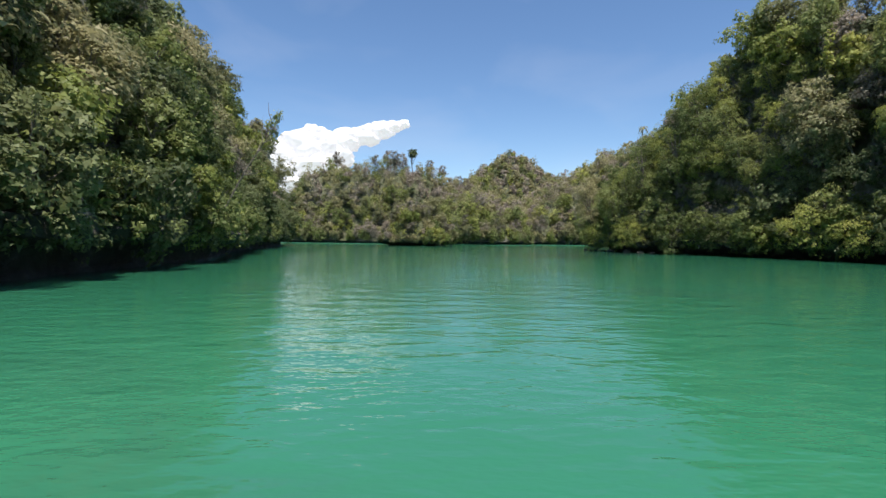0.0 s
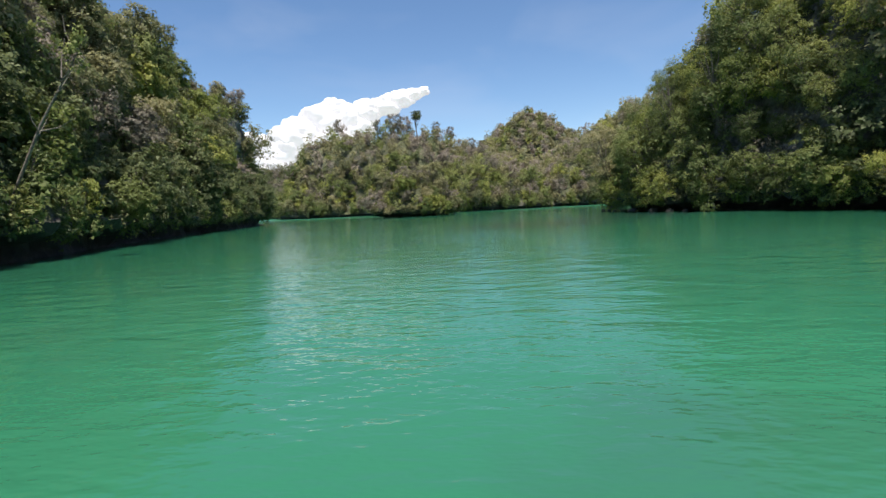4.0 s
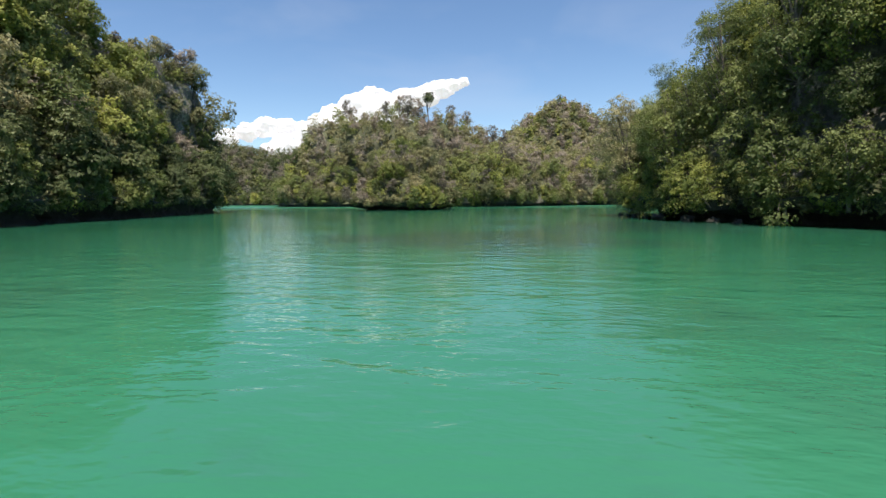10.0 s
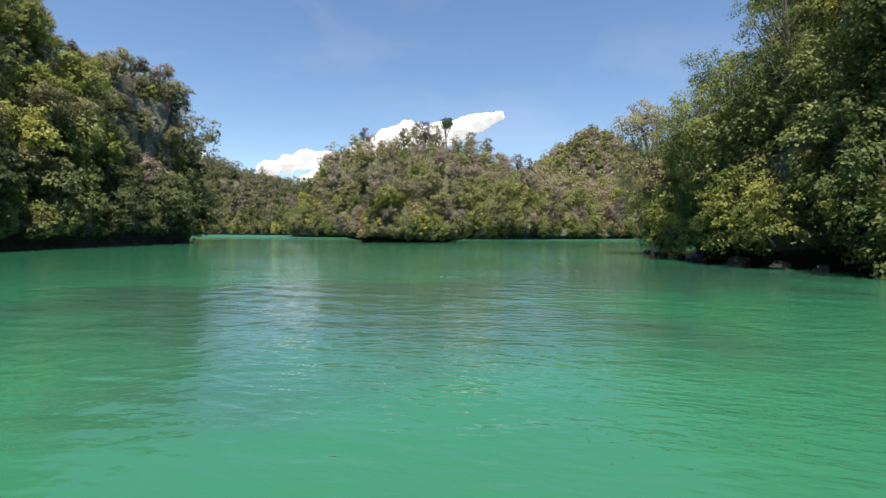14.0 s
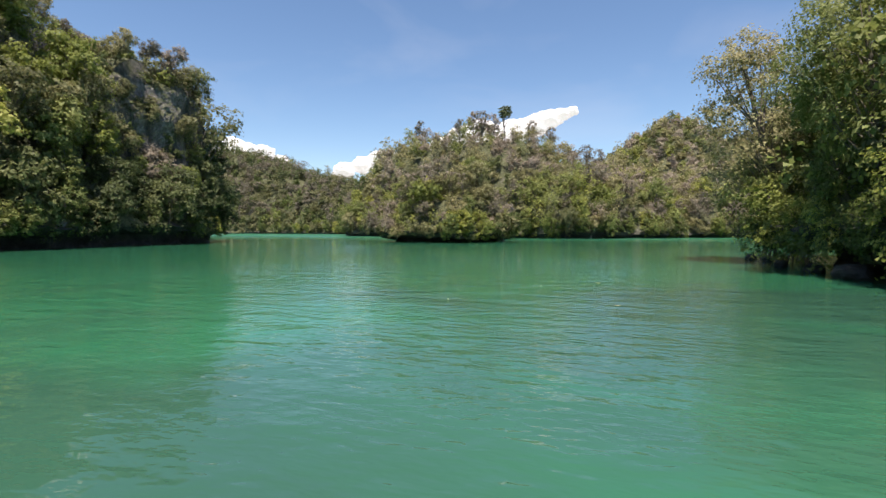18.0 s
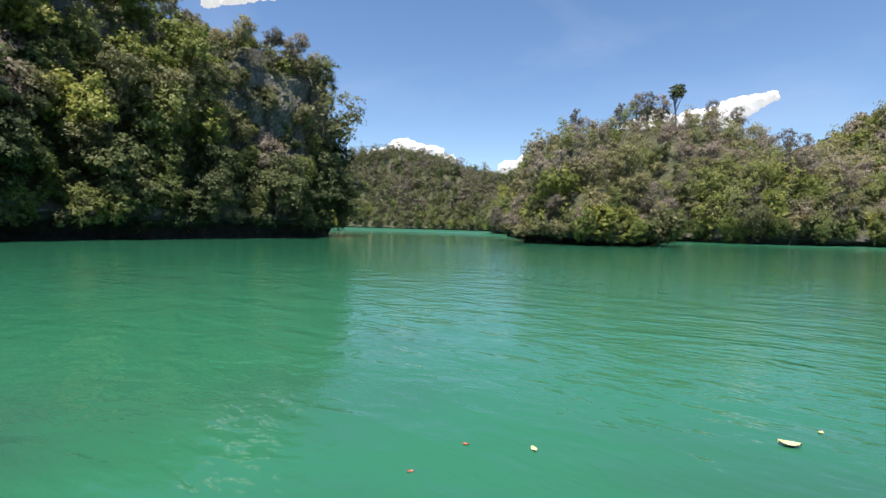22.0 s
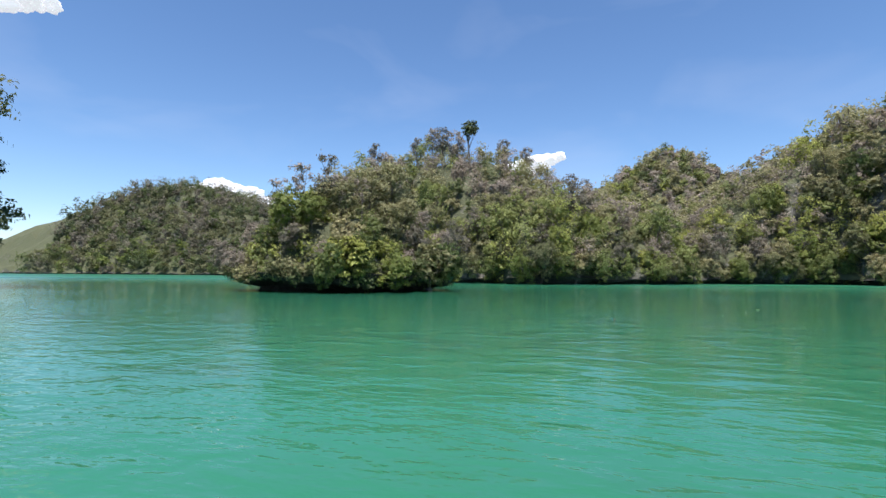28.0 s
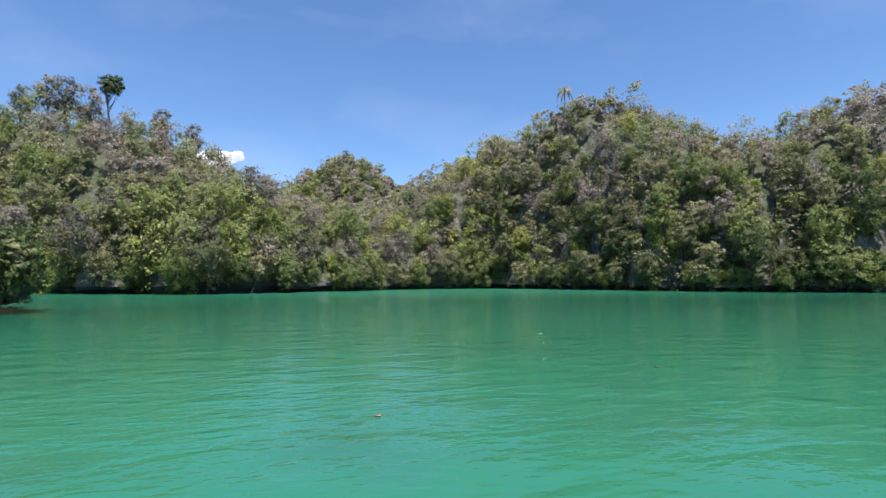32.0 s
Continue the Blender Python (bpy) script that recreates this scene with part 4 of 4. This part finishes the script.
for k, (x, y, size) in enumerate(((24.7, 86.2, 0.55), (25.0, 84.2, 0.4), (24.5, 80.0, 0.5), (24.6, 76.4, 0.65), (24.7, 73.2, 0.9), (25.7, 69.4, 1.0), (26.6, 67.2, 0.75), (27.6, 65.6, 0.6), (2.4, 124.4, 0.6))):
    boulder(x, y, size * 0.62, k + 1)
for x, y, z, s, turn in ((26.0, 67.0, 1.5, 0.62, 40), (25.2, 71.2, 1.6, 0.5, 170), (24.9, 78.4, 1.5, 0.55, 260)):
    put("near_bush_a", Matrix.Translation((x, y, z)) @ Matrix.Rotation(radians(-38), 4, "Y") @ Matrix.Rotation(radians(turn), 4, "Z") @ Matrix.Diagonal((s, s, s, 1)))


def floating_leaf(x, y, size, colour, turn):
    """A curled fallen leaf on the water."""
    verts, faces, n = [], [], 7
    for i in range(n):
        u = i / (n - 1)
        w = math.sin(math.pi * min(1, 0.06 + 0.94 * u)) ** 0.8 * 0.3 + 0.012
        for k, side in enumerate((-1, -0.5, 0, 0.5, 1)):
            verts.append(((u - 0.5) * size, side * w * size, size * (0.05 + 0.12 * side * side + 0.10 * (u - 0.5) ** 2 * 4)))
    for i in range(n - 1):
        for k in range(4):
            a = i * 5 + k
            faces.append((a, a + 1, a + 6, a + 5))
    top = [(x, y, z + 0.006 * size) for x, y, z in verts]
    m = len(verts)
    faces += [(d + m, c + m, b + m, a + m) for a, b, c, d in faces]
    ob = new("floating_leaf", mesh_of("floating_leaf", top + verts, faces, [FALLEN[colour]], smooth=True))
    ob.matrix_basis = Matrix.Translation((x, y, -0.004)) @ Matrix.Rotation(radians(turn), 4, "Z")
    words = {"pale": "pale yellow fallen leaf floating on the water", "red": "red-brown fallen leaf floating on the water", "brown": "brown fallen leaf floating on the water"}
    tagged(ob, words[colour], "leaf", "fallen leaves on the water")


FALLEN = {"pale": plain("pale_leaf", (0.62, 0.55, 0.30), 0.5), "red": plain("red_leaf", (0.45, 0.10, 0.05), 0.5), "brown": plain("brown_leaf", (0.22, 0.13, 0.06), 0.6)}
LEAF_PLACES = [(17.05, 64.2, 0.10, "pale", 20), (13.25, 64.1, 0.08, "pale", 80), (15.0, 67.6, 0.08, "pale", 140), (14.55, 67.35, 0.055, "red", 10), (14.5, 66.75, 0.05, "red", 60),
               (14.75, 65.6, 0.045, "red", 100), (16.55, 68.95, 0.16, "pale", 15), (16.75, 69.45, 0.06, "pale", 70), (12.4, 72.85, 0.06, "red", 35), (16.6, 83.55, 0.10, "red", 45),
               (17.1, 101.5, 0.09, "red", 30), (23.7, 109.4, 0.16, "pale", 0), (22.75, 107.5, 0.09, "pale", 100), (21.3, 104.9, 0.08, "pale", 60), (22.9, 103.4, 0.10, "brown", 200)]
for x, y, size, colour, turn in LEAF_PLACES:
    floating_leaf(x, y, size, colour, turn)

# ---------------------------------------------------------------- clouds
def cloud(name, puffs, far_off, seed, label):
    """Heaped white puffs; each puff is given by its bearing, elevation and size in degrees."""
    r = random.Random(seed)
    pieces = []
    for az, el, size in puffs:
        bm = bmesh.new()
        bmesh.ops.create_icosphere(bm, subdivisions=4, radius=1)
        c = Vector((math.sin(radians(az)) * far_off, math.cos(radians(az)) * far_off, math.tan(radians(el)) * far_off))
        s = math.radians(size) * far_off
        seed_at = Vector((r.uniform(-50, 50), r.uniform(-50, 50), r.uniform(-50, 50)))
        for v in bm.verts:
            p = v.co.copy()
            q = p * 1.0 + seed_at
            swell = 1 + 0.36 * noise.noise(q * 1.6) + 0.2 * noise.noise(q * 3.4) + 0.11 * noise.noise(q * 7) + 0.06 * noise.noise(q * 13)
            v.co = c + Vector((p.x * s * 1.15, p.y * s, p.z * s * 0.8)) * swell
        bm.verts.index_update()
        verts = np.array([tuple(v.co) for v in bm.verts])
        pieces.append((verts, np.array([[v.index for v in f.verts] for f in bm.faces])))
        bm.free()
    v, f = joined(pieces)
    tagged(new(name, mesh_of(name, v, f, [CLOUD], smooth=True)), label, "cloud", kind="structure")


def thin_cloud():
    """A high, faint, streaked veil on the far side of the sky."""
    m, t, n, l, b = material("thin_cloud")
    pos = n.new("ShaderNodeNewGeometry")
    stretch = n.new("ShaderNodeMapping")
    stretch.inputs["Scale"].default_value = (0.0007, 0.0007, 0.0016)
    stretch.inputs["Rotation"].default_value = (0, radians(14), 0)
    l.new(pos.outputs["Position"], stretch.inputs[0])
    veil = node(t, "ShaderNodeTexNoise", Scale=1.0, Detail=5.0, Roughness=0.5, Distortion=0.4)
    l.new(stretch.outputs[0], veil.inputs[0])
    clear = n.new("ShaderNodeBsdfTransparent")
    # the veil's brightness is its own emission, in place of scattered sunlight
    white = n.new("ShaderNodeEmission")
    white.inputs[0].default_value, white.inputs[1].default_value = (0.86, 0.88, 0.98, 1), 0.62
    mix = n.new("ShaderNodeMixShader")
    l.new(ramp(t, veil.outputs[0], [(0.5, (0.01, 0.01, 0.01)), (0.85, (0.15, 0.15, 0.16))]), mix.inputs[0])
    l.new(clear.outputs[0], mix.inputs[1])
    l.new(white.outputs[0], mix.inputs[2])
    l.new(mix.outputs[0], n["Material Output"].inputs[0])
    verts, faces, cols = [], [], 40
    for j in range(13):
        for i in range(cols + 1):
            az, el = radians(-110 + 200 * i / cols), radians(3 + 46 * j / 12)
            verts.append((4800 * math.sin(az) * math.cos(el), 4800 * math.cos(az) * math.cos(el), 4800 * math.sin(el)))
    for j in range(12):
        for i in range(cols):
            a = j * (cols + 1) + i
            faces.append((a, a + 1, a + cols + 2, a + cols + 1))
    tagged(new("backdrop_thin_cloud", mesh_of("thin_cloud", verts, faces, [m], smooth=True)), "faint streaks of thin high cloud", "cloud", kind="structure")


thin_cloud()
cloud("backdrop_cloud", [(-17.5, 7.8, 2.6), (-15, 9.6, 2.2), (-13.6, 11.0, 1.3), (-12.0, 10.0, 1.7), (-10, 10.6, 1.5), (-8, 11.2, 1.4), (-6.3, 11.8, 1.15), (-4.8, 12.3, 0.85), (-3.7, 12.6, 0.6), (-19, 6.5, 2.2), (-14, 7.5, 2.4), (-11, 8.6, 1.6), (-20, 4.6, 2.2), (-16.5, 5.0, 2.6), (-13, 6.0, 2.2), (-23, 5.4, 1.8)], 4500, 3, "bright white cumulus cloud low over the hills")
cloud("backdrop_cloud", [(-40.2, 8.3, 1.4), (-38.4, 8.2, 1.1), (-36.8, 8.0, 1.1), (-35.2, 7.1, 1.0), (-34.0, 6.2, 0.8), (-41.8, 7.7, 1.1), (-43.2, 7.4, 1.0)], 4500, 4, "small white cumulus cloud low over the hills")
cloud("backdrop_cloud", [(-28.5, 6.6, 1.0), (-26.5, 7.2, 1.1), (-24.6, 7.7, 1.2), (-22.6, 7.7, 1.2), (-20.8, 7.4, 1.3)], 4550, 5, "low white cloud bank behind the hills")
cloud("backdrop_cloud", [(-60.0, 21.2, 1.0), (-58.0, 22.0, 1.4), (-56.0, 22.6, 1.3), (-54.4, 22.6, 0.9)], 4500, 6, "small white cloud above the karst hill")
